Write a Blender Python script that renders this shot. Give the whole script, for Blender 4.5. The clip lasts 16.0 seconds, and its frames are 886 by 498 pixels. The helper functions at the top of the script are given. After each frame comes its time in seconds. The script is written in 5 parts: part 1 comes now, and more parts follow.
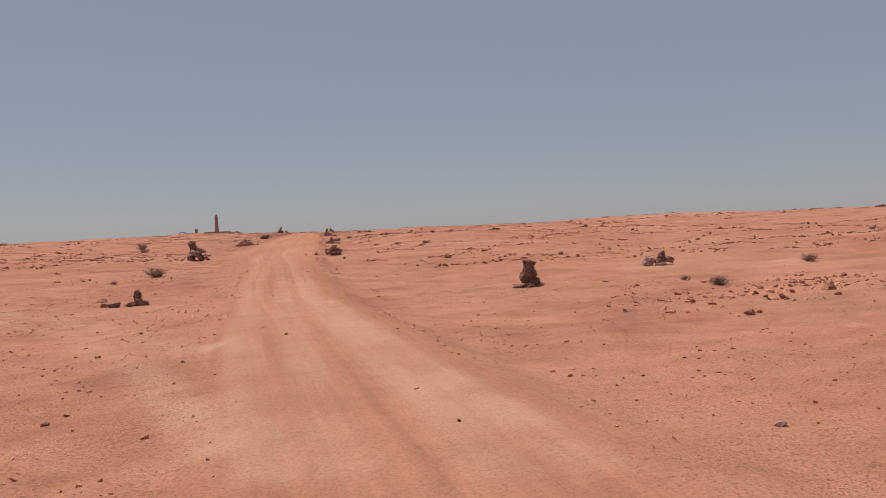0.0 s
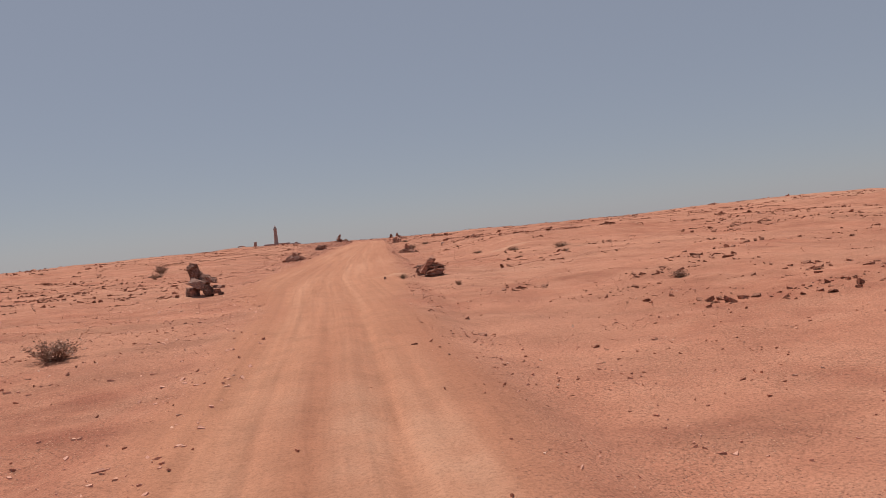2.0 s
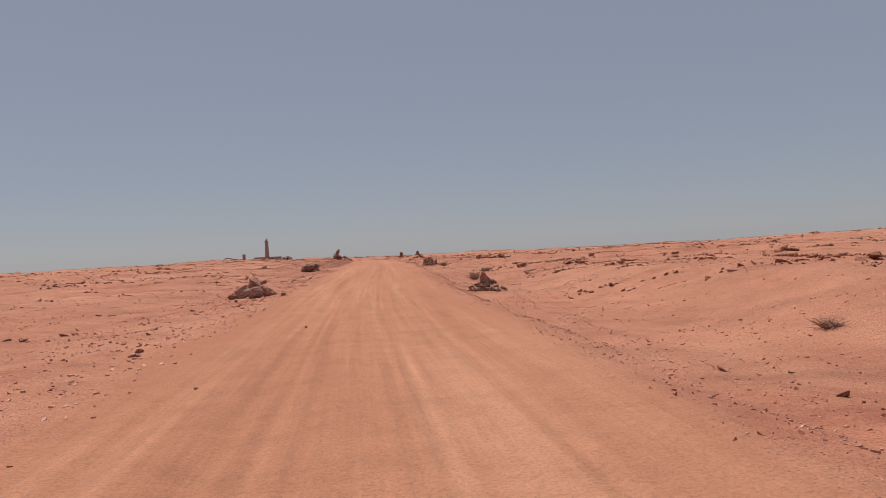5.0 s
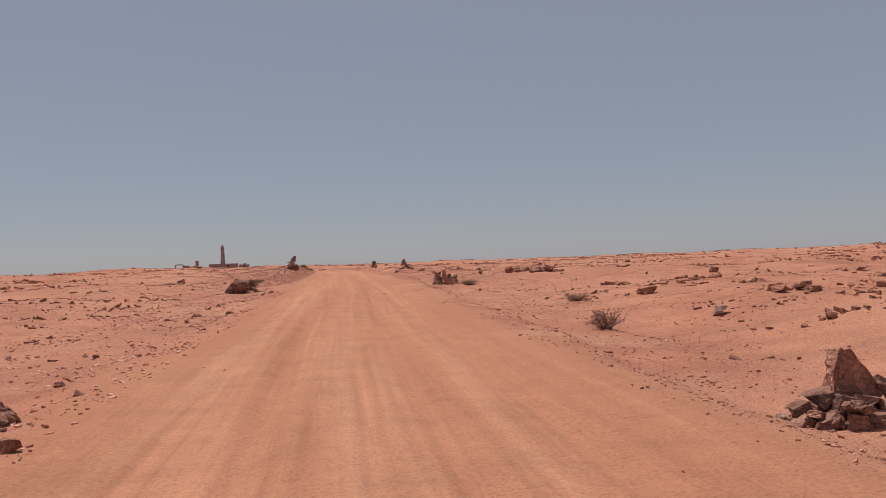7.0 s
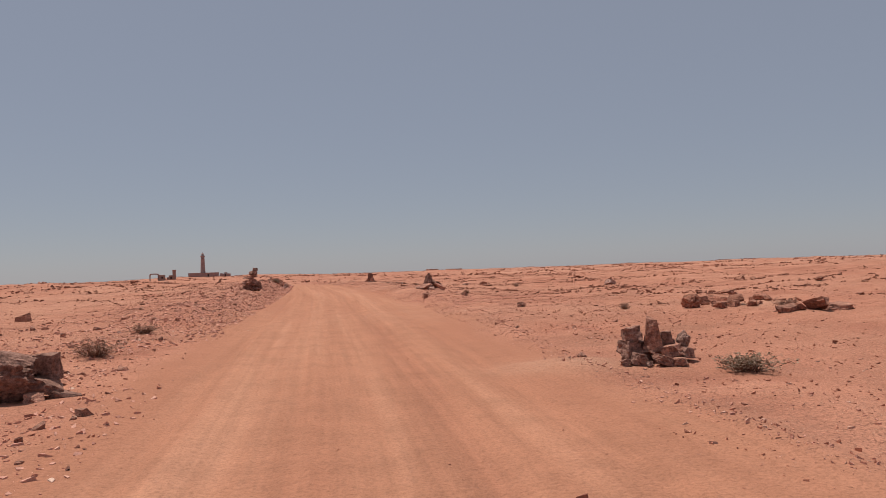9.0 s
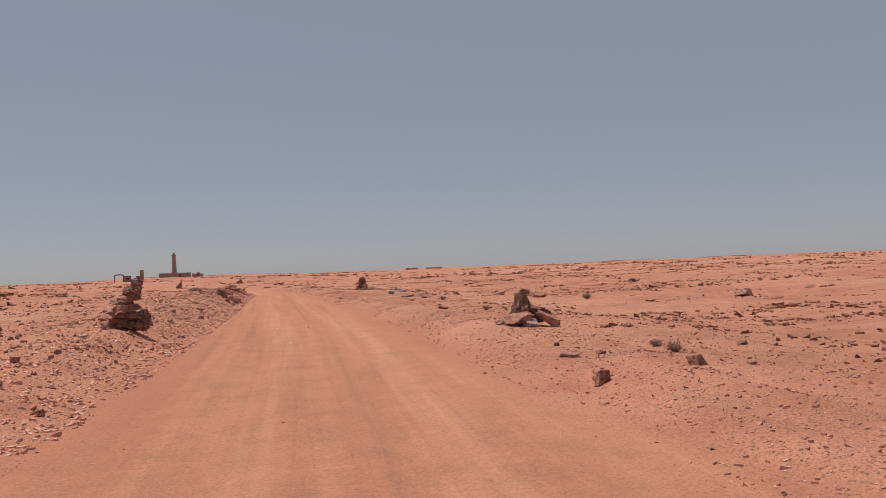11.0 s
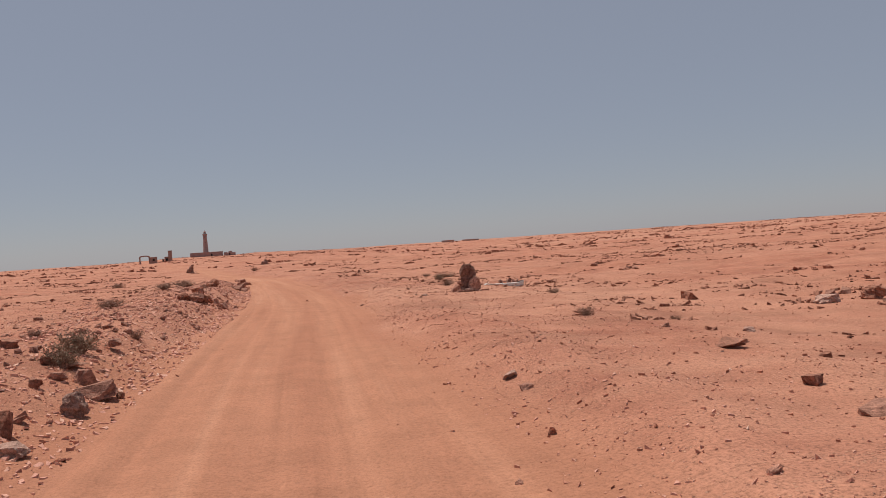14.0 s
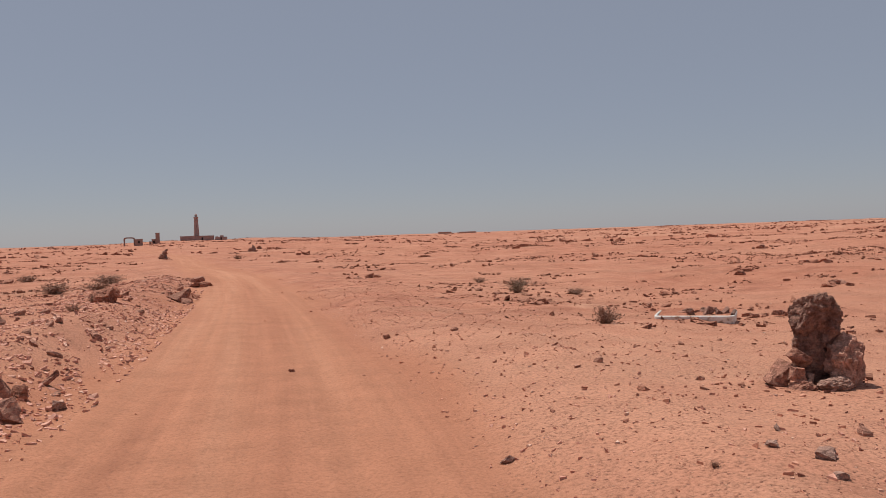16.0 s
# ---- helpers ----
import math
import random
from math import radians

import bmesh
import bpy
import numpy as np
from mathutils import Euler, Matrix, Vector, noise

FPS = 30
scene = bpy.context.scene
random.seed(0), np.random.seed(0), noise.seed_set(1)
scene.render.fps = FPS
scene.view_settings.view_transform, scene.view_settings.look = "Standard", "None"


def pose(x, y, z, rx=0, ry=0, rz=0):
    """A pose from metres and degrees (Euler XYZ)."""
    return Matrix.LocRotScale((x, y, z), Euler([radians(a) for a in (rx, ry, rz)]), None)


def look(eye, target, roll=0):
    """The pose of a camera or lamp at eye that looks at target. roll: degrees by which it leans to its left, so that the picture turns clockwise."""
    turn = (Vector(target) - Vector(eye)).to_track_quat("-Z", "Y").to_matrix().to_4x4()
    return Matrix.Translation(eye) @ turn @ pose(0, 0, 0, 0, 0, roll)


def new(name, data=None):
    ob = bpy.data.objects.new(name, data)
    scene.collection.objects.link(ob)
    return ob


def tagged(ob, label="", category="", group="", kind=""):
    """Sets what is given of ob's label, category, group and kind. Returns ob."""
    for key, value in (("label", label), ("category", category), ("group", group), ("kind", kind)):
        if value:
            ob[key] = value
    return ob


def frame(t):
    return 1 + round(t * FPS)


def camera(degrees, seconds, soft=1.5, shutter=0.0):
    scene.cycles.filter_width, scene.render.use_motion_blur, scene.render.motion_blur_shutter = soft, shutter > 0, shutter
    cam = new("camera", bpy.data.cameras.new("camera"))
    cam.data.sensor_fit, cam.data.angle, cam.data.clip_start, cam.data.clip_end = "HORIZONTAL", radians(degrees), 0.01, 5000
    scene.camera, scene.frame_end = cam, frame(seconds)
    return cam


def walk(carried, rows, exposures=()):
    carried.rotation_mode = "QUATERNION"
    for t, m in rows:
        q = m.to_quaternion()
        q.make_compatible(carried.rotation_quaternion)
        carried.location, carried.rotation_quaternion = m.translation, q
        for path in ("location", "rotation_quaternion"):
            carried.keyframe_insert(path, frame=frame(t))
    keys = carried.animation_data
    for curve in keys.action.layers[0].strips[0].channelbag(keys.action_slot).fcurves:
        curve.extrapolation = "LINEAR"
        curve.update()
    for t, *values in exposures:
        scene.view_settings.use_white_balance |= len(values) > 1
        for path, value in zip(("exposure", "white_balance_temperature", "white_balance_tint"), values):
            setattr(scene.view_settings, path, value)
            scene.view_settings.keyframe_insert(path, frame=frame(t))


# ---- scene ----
cam = camera(60, 16.0, 0.9)


def aim(x, y, z, yaw, pitch, roll):
    """A camera pose from its place, its heading to the left of +y, its tilt up and its lean, in degrees."""
    a, b = radians(yaw), radians(pitch)
    way = Vector((-math.sin(a) * math.cos(b), math.cos(a) * math.cos(b), math.sin(b)))
    eye = Vector((x, y, z))
    return look(eye, eye + way, roll)


PATH = [
    (0.0, -0.729, 7.853, 0.774, -8.899, -1.584, -2.520),
    (0.5, -0.839, 12.801, 0.796, -8.089, -1.145, -1.672),
    (1.0, -1.040, 17.729, 0.831, -6.997, -0.354, -1.468),
    (1.5, -1.333, 22.729, 0.870, -5.874, -0.627, -4.746),
    (2.0, -1.738, 27.701, 0.848, -4.591, -1.140, -5.464),
    (2.5, -2.183, 32.713, 0.862, -4.305, -0.676, -2.595),
    (3.0, -2.555, 37.758, 0.897, -4.355, -0.415, -2.244),
    (3.5, -2.946, 42.836, 0.960, -4.382, 0.358, -2.278),
    (4.0, -3.269, 47.877, 0.988, -4.357, 0.284, -3.030),
    (4.2, -3.370, 49.850, 1.000, -4.361, 0.381, -3.292),
    (6.3, -4.390, 71.942, 1.268, -7.334, 0.386, -1.861),
    (6.5, -4.417, 74.151, 1.273, -7.644, 0.430, -2.062),
    (7.0, -4.479, 79.533, 1.303, -8.138, 0.942, -2.127),
    (7.5, -4.494, 84.914, 1.380, -8.286, 1.593, -1.954),
    (8.0, -4.518, 90.272, 1.486, -8.459, 2.138, -1.557),
    (8.5, -4.476, 95.686, 1.592, -8.859, 1.637, -1.531),
    (9.0, -4.413, 100.963, 1.727, -9.268, 1.571, -2.012),
    (9.2, -4.390, 103.021, 1.770, -9.490, 1.897, -2.042),
    (11.3, -3.918, 124.057, 2.214, -11.109, 1.371, -2.169),
    (11.5, -3.850, 126.000, 2.270, -11.280, 1.532, -1.996),
    (12.0, -3.692, 130.809, 2.361, -11.761, 0.355, -1.112),
    (12.5, -3.615, 135.526, 2.401, -11.401, -0.115, -3.422),
    (13.0, -3.638, 140.085, 2.424, -10.320, -0.081, -4.112),
    (13.5, -3.766, 144.528, 2.464, -9.171, -0.162, -3.618),
    (14.0, -3.916, 148.867, 2.481, -8.345, -0.562, -3.853),
    (14.5, -4.070, 153.248, 2.464, -7.896, -0.256, -4.425),
    (15.0, -4.210, 157.570, 2.511, -7.877, -0.071, -4.373),
    (15.5, -4.314, 161.864, 2.497, -8.666, -0.437, -2.219),
    (16.0, -4.355, 166.164, 2.432, -8.752, -1.202, -1.948),
]
walk(cam, [(row[0], aim(*row[1:])) for row in PATH])

# ---- light ----
SUN_UP, SUN_FROM = 69.0, 127.0  # height of the sun, and its bearing counter-clockwise from +x
world = bpy.data.worlds.new("sky")
scene.world = world
world.use_nodes = True
wn, wl = world.node_tree.nodes, world.node_tree.links
sky = wn.new("ShaderNodeTexSky")
sky.sky_type = "NISHITA"
sky.sun_disc = False
sky.sun_elevation = radians(SUN_UP)
sky.sun_rotation = radians(90.0 - SUN_FROM)
sky.altitude = 1800.0
sky.air_density = 1.0
sky.dust_density = 1.6
sky.ozone_density = 3.0
haze = wn.new("ShaderNodeMix")  # dusty air: warmer and less blue than a clean sky
haze.data_type, haze.blend_type = "RGBA", "MULTIPLY"
haze.inputs[0].default_value = 1.0
haze.inputs[7].default_value = (1.32, 1.1, 0.95, 1)
wl.new(sky.outputs["Color"], haze.inputs[6])
dust = wn.new("ShaderNodeMix")  # an even veil of dust over the whole sky
dust.data_type = "RGBA"
dust.inputs[0].default_value = 0.69
dust.inputs[7].default_value = (4.1, 4.45, 5.4, 1)
wl.new(haze.outputs[2], dust.inputs[6])
wl.new(dust.outputs[2], wn["Background"].inputs["Color"])
wn["Background"].inputs["Strength"].default_value = 0.07
sun = new("sun", bpy.data.lights.new("sun", "SUN"))
sun.data.energy = 4.05
sun.data.angle = radians(0.6)
sun.data.color = (1.0, 0.95, 0.87)
_a, _e = radians(SUN_FROM), radians(SUN_UP)
SUN_WAY = Vector((math.cos(_a) * math.cos(_e), math.sin(_a) * math.cos(_e), math.sin(_e)))
sun.matrix_world = look(SUN_WAY * 50, (0, 0, 0))

# ---- materials ----


def make(name, build):
    m = bpy.data.materials.new(name)
    m.use_nodes = True
    nt = m.node_tree
    bsdf = nt.nodes["Principled BSDF"]
    build(nt, bsdf)
    return m


def node(nt, kind, **values):
    n = nt.nodes.new(kind)
    for key, value in values.items():
        n.inputs[key].default_value = value
    return n


def noise_of(nt, coord, scale, detail=4.0, rough=0.55, stretch=None):
    n = node(nt, "ShaderNodeTexNoise", Scale=scale, Detail=detail, Roughness=rough)
    if stretch:
        mp = nt.nodes.new("ShaderNodeMapping")
        mp.inputs["Scale"].default_value = stretch
        nt.links.new(coord, mp.inputs["Vector"])
        coord = mp.outputs["Vector"]
    nt.links.new(coord, n.inputs["Vector"])
    return n.outputs["Fac"]


def ramp(nt, fac, *stops):
    r = nt.nodes.new("ShaderNodeValToRGB")
    el = r.color_ramp.elements
    while len(el) < len(stops):
        el.new(0.5)
    for e, (p, c) in zip(el, stops):
        e.position = p
        e.color = (*c, 1) if isinstance(c, tuple) else (c, c, c, 1)
    nt.links.new(fac, r.inputs["Fac"])
    return r.outputs["Color"]


def mix(nt, fac, a, b, mode="MIX"):
    n = nt.nodes.new("ShaderNodeMix")
    n.data_type, n.blend_type = "RGBA", mode
    for sock, v in ((n.inputs[0], fac), (n.inputs[6], a), (n.inputs[7], b)):
        if isinstance(v, bpy.types.NodeSocket):
            nt.links.new(v, sock)
        elif isinstance(v, tuple):
            sock.default_value = (*v, 1)
        else:
            sock.default_value = v
    return n.outputs[2]


def calc(nt, op, a, b=0.0, clamp=False):
    n = nt.nodes.new("ShaderNodeMath")
    n.operation, n.use_clamp = op, clamp
    for sock, v in zip(n.inputs, (a, b)):
        if isinstance(v, bpy.types.NodeSocket):
            nt.links.new(v, sock)
        else:
            sock.default_value = v
    return n.outputs[0]


def bump(nt, bsdf, height, strength, distance, under=None):
    b = node(nt, "ShaderNodeBump", Strength=strength, Distance=distance)
    nt.links.new(height, b.inputs["Height"])
    if under:
        nt.links.new(under, b.inputs["Normal"])
    nt.links.new(b.outputs["Normal"], bsdf.inputs["Normal"])
    return b.outputs["Normal"]


def build_ground(nt, bsdf):
    tc = nt.nodes.new("ShaderNodeTexCoord").outputs["Object"]
    at = nt.nodes.new("ShaderNodeAttribute")
    at.attribute_name = "track"
    sep = nt.nodes.new("ShaderNodeSeparateXYZ")
    nt.links.new(at.outputs["Vector"], sep.inputs[0])
    worn = sep.outputs["Y"]  # how far the surface is graded and driven on
    big = noise_of(nt, tc, 0.09, 5.0, 0.6)
    mid = noise_of(nt, tc, 0.9, 6.0, 0.62)
    fine = noise_of(nt, tc, 30.0, 4.0, 0.75)
    plain = ramp(nt, mid, (0.3, (0.332, 0.12, 0.076)), (0.5, (0.422, 0.171, 0.107)), (0.72, (0.497, 0.225, 0.145)))
    plain = mix(nt, ramp(nt, big, (0.4, 0.0), (0.68, 1.0)), plain, (0.488, 0.225, 0.145))
    # dark gravel bands, deepened to paint the shade below low ledges
    bed_shade = noise_of(nt, tc, 0.55, 6.0, 0.7, (0.4, 1.0, 1.0))
    plain = mix(nt, 1.0, plain, ramp(nt, bed_shade, (0.35, 0.8), (0.46, 0.97), (0.52, 1.0), (0.68, 1.1)), "MULTIPLY")
    streak = noise_of(nt, at.outputs["Vector"], 1.0, 4.0, 0.6, (0.9, 0.0, 0.04))
    lines = noise_of(nt, at.outputs["Vector"], 1.0, 3.0, 0.55, (1.5, 0.0, 0.05))
    broken = noise_of(nt, at.outputs["Vector"], 1.0, 3.0, 0.6, (0.7, 0.0, 0.3))
    patchy = noise_of(nt, tc, 1.6, 6.0, 0.68)
    steps = noise_of(nt, at.outputs["Vector"], 1.0, 4.0, 0.65, (2.2, 0.0, 5.0))
    road = ramp(nt, streak, (0.34, (0.398, 0.169, 0.101)), (0.52, (0.444, 0.197, 0.118)), (0.66, (0.5, 0.237, 0.146)))
    # shade of narrow rut edges painted as dark lines, paler bands beside
    cut_shade = ramp(nt, lines, (0.43, 1.0), (0.47, 0.87), (0.5, 1.0), (0.56, 1.0), (0.6, 1.1), (0.64, 1.0))
    seen = ramp(nt, broken, (0.42, 0.1), (0.62, 0.75))
    fresh = ramp(nt, calc(nt, "MULTIPLY", sep.outputs["Z"], 0.005), (0.52, 1.0), (0.66, 0.65))
    seen = mix(nt, 1.0, seen, fresh, "MULTIPLY")
    thin = noise_of(nt, at.outputs["Vector"], 1.0, 4.0, 0.7, (5.5, 0.0, 0.09))
    road = mix(nt, fresh, road, ramp(nt, thin, (0.34, 0.91), (0.5, 1.0), (0.66, 1.07)), "MULTIPLY")
    cut_shade = mix(nt, seen, (1.0, 1.0, 1.0), cut_shade)
    road = mix(nt, 1.0, road, cut_shade, "MULTIPLY")
    road = mix(nt, 1.0, road, ramp(nt, patchy, (0.34, 0.9), (0.5, 1.0), (0.66, 1.07)), "MULTIPLY")
    rim = nt.nodes.new("ShaderNodeAttribute")
    rim.attribute_name = "rim"
    road = mix(nt, rim.outputs["Fac"], road, (0.405, 0.168, 0.101))
    wander = calc(nt, "MULTIPLY", calc(nt, "SUBTRACT", noise_of(nt, at.outputs["Vector"], 1.0, 3.0, 0.5, (0.1, 0.0, 0.06)), 0.5), 0.7)
    across = calc(nt, "MULTIPLY", calc(nt, "ADD", calc(nt, "ADD", sep.outputs["X"], wander), 2.5), 0.2, True)
    # tyre lines: their shadow painted dark, with a paler band next to each
    wheel = ramp(nt, across, *[(0.5 + (c + d) * 0.2, v) for c, k in ((-1.75, 0.94), (-1.3, 0.95), (-0.72, 0.92), (0.0, 0.95), (0.62, 0.92), (1.05, 0.95), (1.6, 0.94)) for d, v in ((-0.09, 1.0), (0.0, k), (0.07, 1.06), (0.17, 1.0))])
    wheel = mix(nt, ramp(nt, broken, (0.36, 0.25), (0.6, 1.0)), (1.0, 1.0, 1.0), wheel)
    road = mix(nt, fresh, road, wheel, "MULTIPLY")
    col = mix(nt, worn, plain, road)
    blown = nt.nodes.new("ShaderNodeAttribute")
    blown.attribute_name = "blown"
    drift = mix(nt, 1.0, blown.outputs["Fac"], ramp(nt, mid, (0.36, 0.45), (0.56, 1.1)), "MULTIPLY")
    col = mix(nt, drift, col, (0.545, 0.306, 0.204))
    cells = node(nt, "ShaderNodeTexVoronoi", Scale=34.0, Randomness=1.0)
    nt.links.new(tc, cells.inputs["Vector"])
    many = noise_of(nt, tc, 0.5, 4.0, 0.6)
    sel = nt.nodes.new("ShaderNodeSeparateColor")
    nt.links.new(cells.outputs["Color"], sel.inputs[0])
    wild = calc(nt, "SUBTRACT", 1.0, worn, True)
    thick = calc(nt, "MULTIPLY", ramp(nt, many, (0.4, 0.05), (0.62, 0.8)), wild)
    is_stone = calc(nt, "MULTIPLY", calc(nt, "LESS_THAN", sel.outputs[0], thick), ramp(nt, cells.outputs["Distance"], (0.28, 1.0), (0.42, 0.0)))
    tint = ramp(nt, sel.outputs[1], (0.0, (0.27, 0.115, 0.08)), (0.5, (0.42, 0.185, 0.12)), (1.0, (0.58, 0.31, 0.205)))
    col = mix(nt, is_stone, col, tint)
    speck = ramp(nt, fine, (0.3, 0.5), (0.5, 1.0), (0.72, 1.25))
    col = mix(nt, calc(nt, "SUBTRACT", 1.0, calc(nt, "MULTIPLY", worn, 0.45)), col, speck, "MULTIPLY")
    nt.links.new(col, bsdf.inputs["Base Color"])
    bsdf.inputs["Roughness"].default_value = 0.95
    bsdf.inputs["Specular IOR Level"].default_value = 0.15
    h = calc(nt, "ADD", calc(nt, "MULTIPLY", mid, 1.0), calc(nt, "MULTIPLY", fine, 0.35))
    h = calc(nt, "ADD", h, calc(nt, "MULTIPLY", calc(nt, "MULTIPLY", streak, worn), 0.4))
    h = calc(nt, "ADD", h, calc(nt, "MULTIPLY", worn, calc(nt, "ADD", calc(nt, "MULTIPLY", calc(nt, "ADD", cut_shade, calc(nt, "MULTIPLY", wheel, 2.0)), 0.35), calc(nt, "MULTIPLY", steps, 0.75))))
    h = calc(nt, "ADD", h, calc(nt, "MULTIPLY", is_stone, 0.3))
    bump(nt, bsdf, h, 0.75, 0.08)


def build_stone(dark, pale, sand, size=1.0):
    def build(nt, bsdf):
        geo = nt.nodes.new("ShaderNodeNewGeometry")
        tc = geo.outputs["Position"]
        info = nt.nodes.new("ShaderNodeObjectInfo")
        a = noise_of(nt, tc, 5.0 * size, 8.0, 0.68)
        pits = noise_of(nt, tc, 20.0 * size, 6.0, 0.7)
        layers = noise_of(nt, tc, 6.0 * size, 6.0, 0.66, (1.0, 1.0, 5.0))
        grit = noise_of(nt, tc, 90.0 * size, 4.0, 0.75)
        col = ramp(nt, a, (0.34, dark), (0.64, pale))
        tone = calc(nt, "ADD", calc(nt, "MULTIPLY", info.outputs["Random"], 0.35), calc(nt, "MULTIPLY", geo.outputs["Random Per Island"], 0.55))
        col = mix(nt, 1.0, col, ramp(nt, tone, (0.0, 0.82), (0.9, 1.4)), "MULTIPLY")
        col = mix(nt, 1.0, col, ramp(nt, layers, (0.4, 0.8), (0.54, 1.0)), "MULTIPLY")
        col = mix(nt, 1.0, col, ramp(nt, pits, (0.36, 0.6), (0.5, 1.0), (0.68, 1.25)), "MULTIPLY")
        col = mix(nt, 1.0, col, ramp(nt, grit, (0.34, 0.8), (0.6, 1.15)), "MULTIPLY")
        sep = nt.nodes.new("ShaderNodeSeparateXYZ")
        nt.links.new(geo.outputs["Normal"], sep.inputs[0])
        # sandy dust on upward faces, which also paints their sunlit tops
        dust = calc(nt, "MULTIPLY", ramp(nt, sep.outputs["Z"], (0.5, 0.0), (0.95, 1.0)), ramp(nt, pits, (0.35, 0.9), (0.65, 0.25)))
        col = mix(nt, calc(nt, "MULTIPLY", dust, sand), col, (0.42, 0.195, 0.125))
        nt.links.new(col, bsdf.inputs["Base Color"])
        bsdf.inputs["Roughness"].default_value = 0.86
        bsdf.inputs["Specular IOR Level"].default_value = 0.3
        h = calc(nt, "ADD", calc(nt, "MULTIPLY", layers, 0.8), calc(nt, "MULTIPLY", grit, 0.2))
        h = calc(nt, "ADD", h, calc(nt, "MULTIPLY", pits, 0.8))
        bump(nt, bsdf, h, 1.0, 0.04)
    return build


GROUND = make("red_sand", build_ground)
ROCK = make("dark_rock", build_stone((0.145, 0.067, 0.05), (0.345, 0.184, 0.139), 0.45))
PALE_ROCK = make("pale_rock", build_stone((0.30, 0.172, 0.135), (0.49, 0.305, 0.242), 0.45))
RED_ROCK = make("red_rock", build_stone((0.225, 0.097, 0.069), (0.47, 0.23, 0.16), 0.5))
# reddish rock with sunlight painted in, for a boulder's bright face
WARM_LIT_ROCK = make("warm_lit_rock", build_stone((0.35, 0.165, 0.12), (0.62, 0.345, 0.255), 0.4))
PLAIN_ROCK = make("weathered_rock", build_stone((0.185, 0.07, 0.046), (0.45, 0.192, 0.122), 0.55))


def build_chips(nt, bsdf, tones=((0.0, (0.23, 0.092, 0.064)), (0.25, (0.40, 0.165, 0.108)), (0.65, (0.50, 0.222, 0.145)), (0.93, (0.58, 0.295, 0.205)), (1.0, (0.66, 0.44, 0.34)))):
    tc = nt.nodes.new("ShaderNodeTexCoord").outputs["Object"]
    geo = nt.nodes.new("ShaderNodeNewGeometry")
    col = ramp(nt, geo.outputs["Random Per Island"], *tones)
    grit = noise_of(nt, tc, 40.0, 4.0, 0.75)
    col = mix(nt, 1.0, col, ramp(nt, grit, (0.34, 0.8), (0.62, 1.15)), "MULTIPLY")
    nt.links.new(col, bsdf.inputs["Base Color"])
    bsdf.inputs["Roughness"].default_value = 0.9
    bsdf.inputs["Specular IOR Level"].default_value = 0.2
    bump(nt, bsdf, grit, 0.6, 0.01)


GRAVEL = make("gravel", build_chips)


def build_rubble(nt, bsdf):
    build_chips(nt, bsdf, ((0.0, (0.34, 0.15, 0.108)), (0.12, (0.53, 0.25, 0.185)), (0.65, (0.63, 0.325, 0.243)), (0.95, (0.63, 0.345, 0.25)), (1.0, (0.68, 0.46, 0.36))))


RUBBLE = make("pink_rubble", build_rubble)

# ---- the lie of the land ----
ROAD_Y = np.array([-47.35, 7.853, 14.29, 21.65, 30.85, 44.65, 54.77, 67, 91, 108, 120.9, 142.9, 158.3, 177, 188, 205.6, 217.7, 229.8, 278.2, 420, 520, 800])
ROAD_X = np.array([1.571, 0.4673, -0.08468, -0.9127, -2.017, -2.937, -3.765, -4.12, -4.3, -4, -3.992, -4.047, -4.652, -5.422, -6.522, -8.942, -11.36, -14.11, -24.12, -62, -87, -150])
ROAD_W = np.array([1.472, 1.472, 1.472, 1.38, 1.38, 1.564, 2.425, 2.85, 2.9, 2.6, 2.86, 2.42, 1.98, 1.815, 1.76, 1.76, 1.76, 1.76, 1.76, 1.5, 1.5, 1.5])  # half its width
RISE_Y = np.array([-84.15, 7.853, 21.65, 30.85, 42.81, 53.85, 64.89, 75, 90, 103, 115, 127.5, 144, 160.5, 171.5, 193.5, 221, 276, 400, 900, 5000])
RISE_Z = np.array([-1.118, -0.9522, -0.9798, -0.9338, -0.7038, -0.4922, -0.3818, -0.33, -0.13, 0.14, 0.4, 0.4616, 0.6706, 0.7036, 0.6376, 0.3956, 0.2636, 0.2086, 0.3, 0.2, 0])
# the ground beside the track, against the track itself: close by and some ten metres out
LAND_Y = np.array([7.853, 30.85, 53.85, 64.89, 75, 87, 100, 111, 120.9, 137.4, 155, 174.8, 193.5, 215.5, 254])
NEAR_R = np.array([-0.22, -0.41, -0.28, -0.34, -0.35, -0.35, -0.22, -0.1, 0, 0.2, 0.17, 0.09, 0.05, 0, 0])
OUT_R = np.array([-0.28, -0.2, -0.05, 0, 0.7, 0.4, 0.12, 0.1, 0.12, -0.1, -0.3, -0.28, -0.25, -0.15, 0])
NEAR_L = np.array([0.0, -0.1, -0.2, -0.1, -0.14, -0.17, -0.18, -0.15, 0.05, 0.3, 0.33, 0.33, 0.25, 0.1, 0.0])
OUT_L = np.array([0.0, 0.0, 0.0, 0.0, 0.05, 0.1, 0.1, 0.08, 0.05, 0.1, 0.2, 0.25, 0.25, 0.2, 0.1])


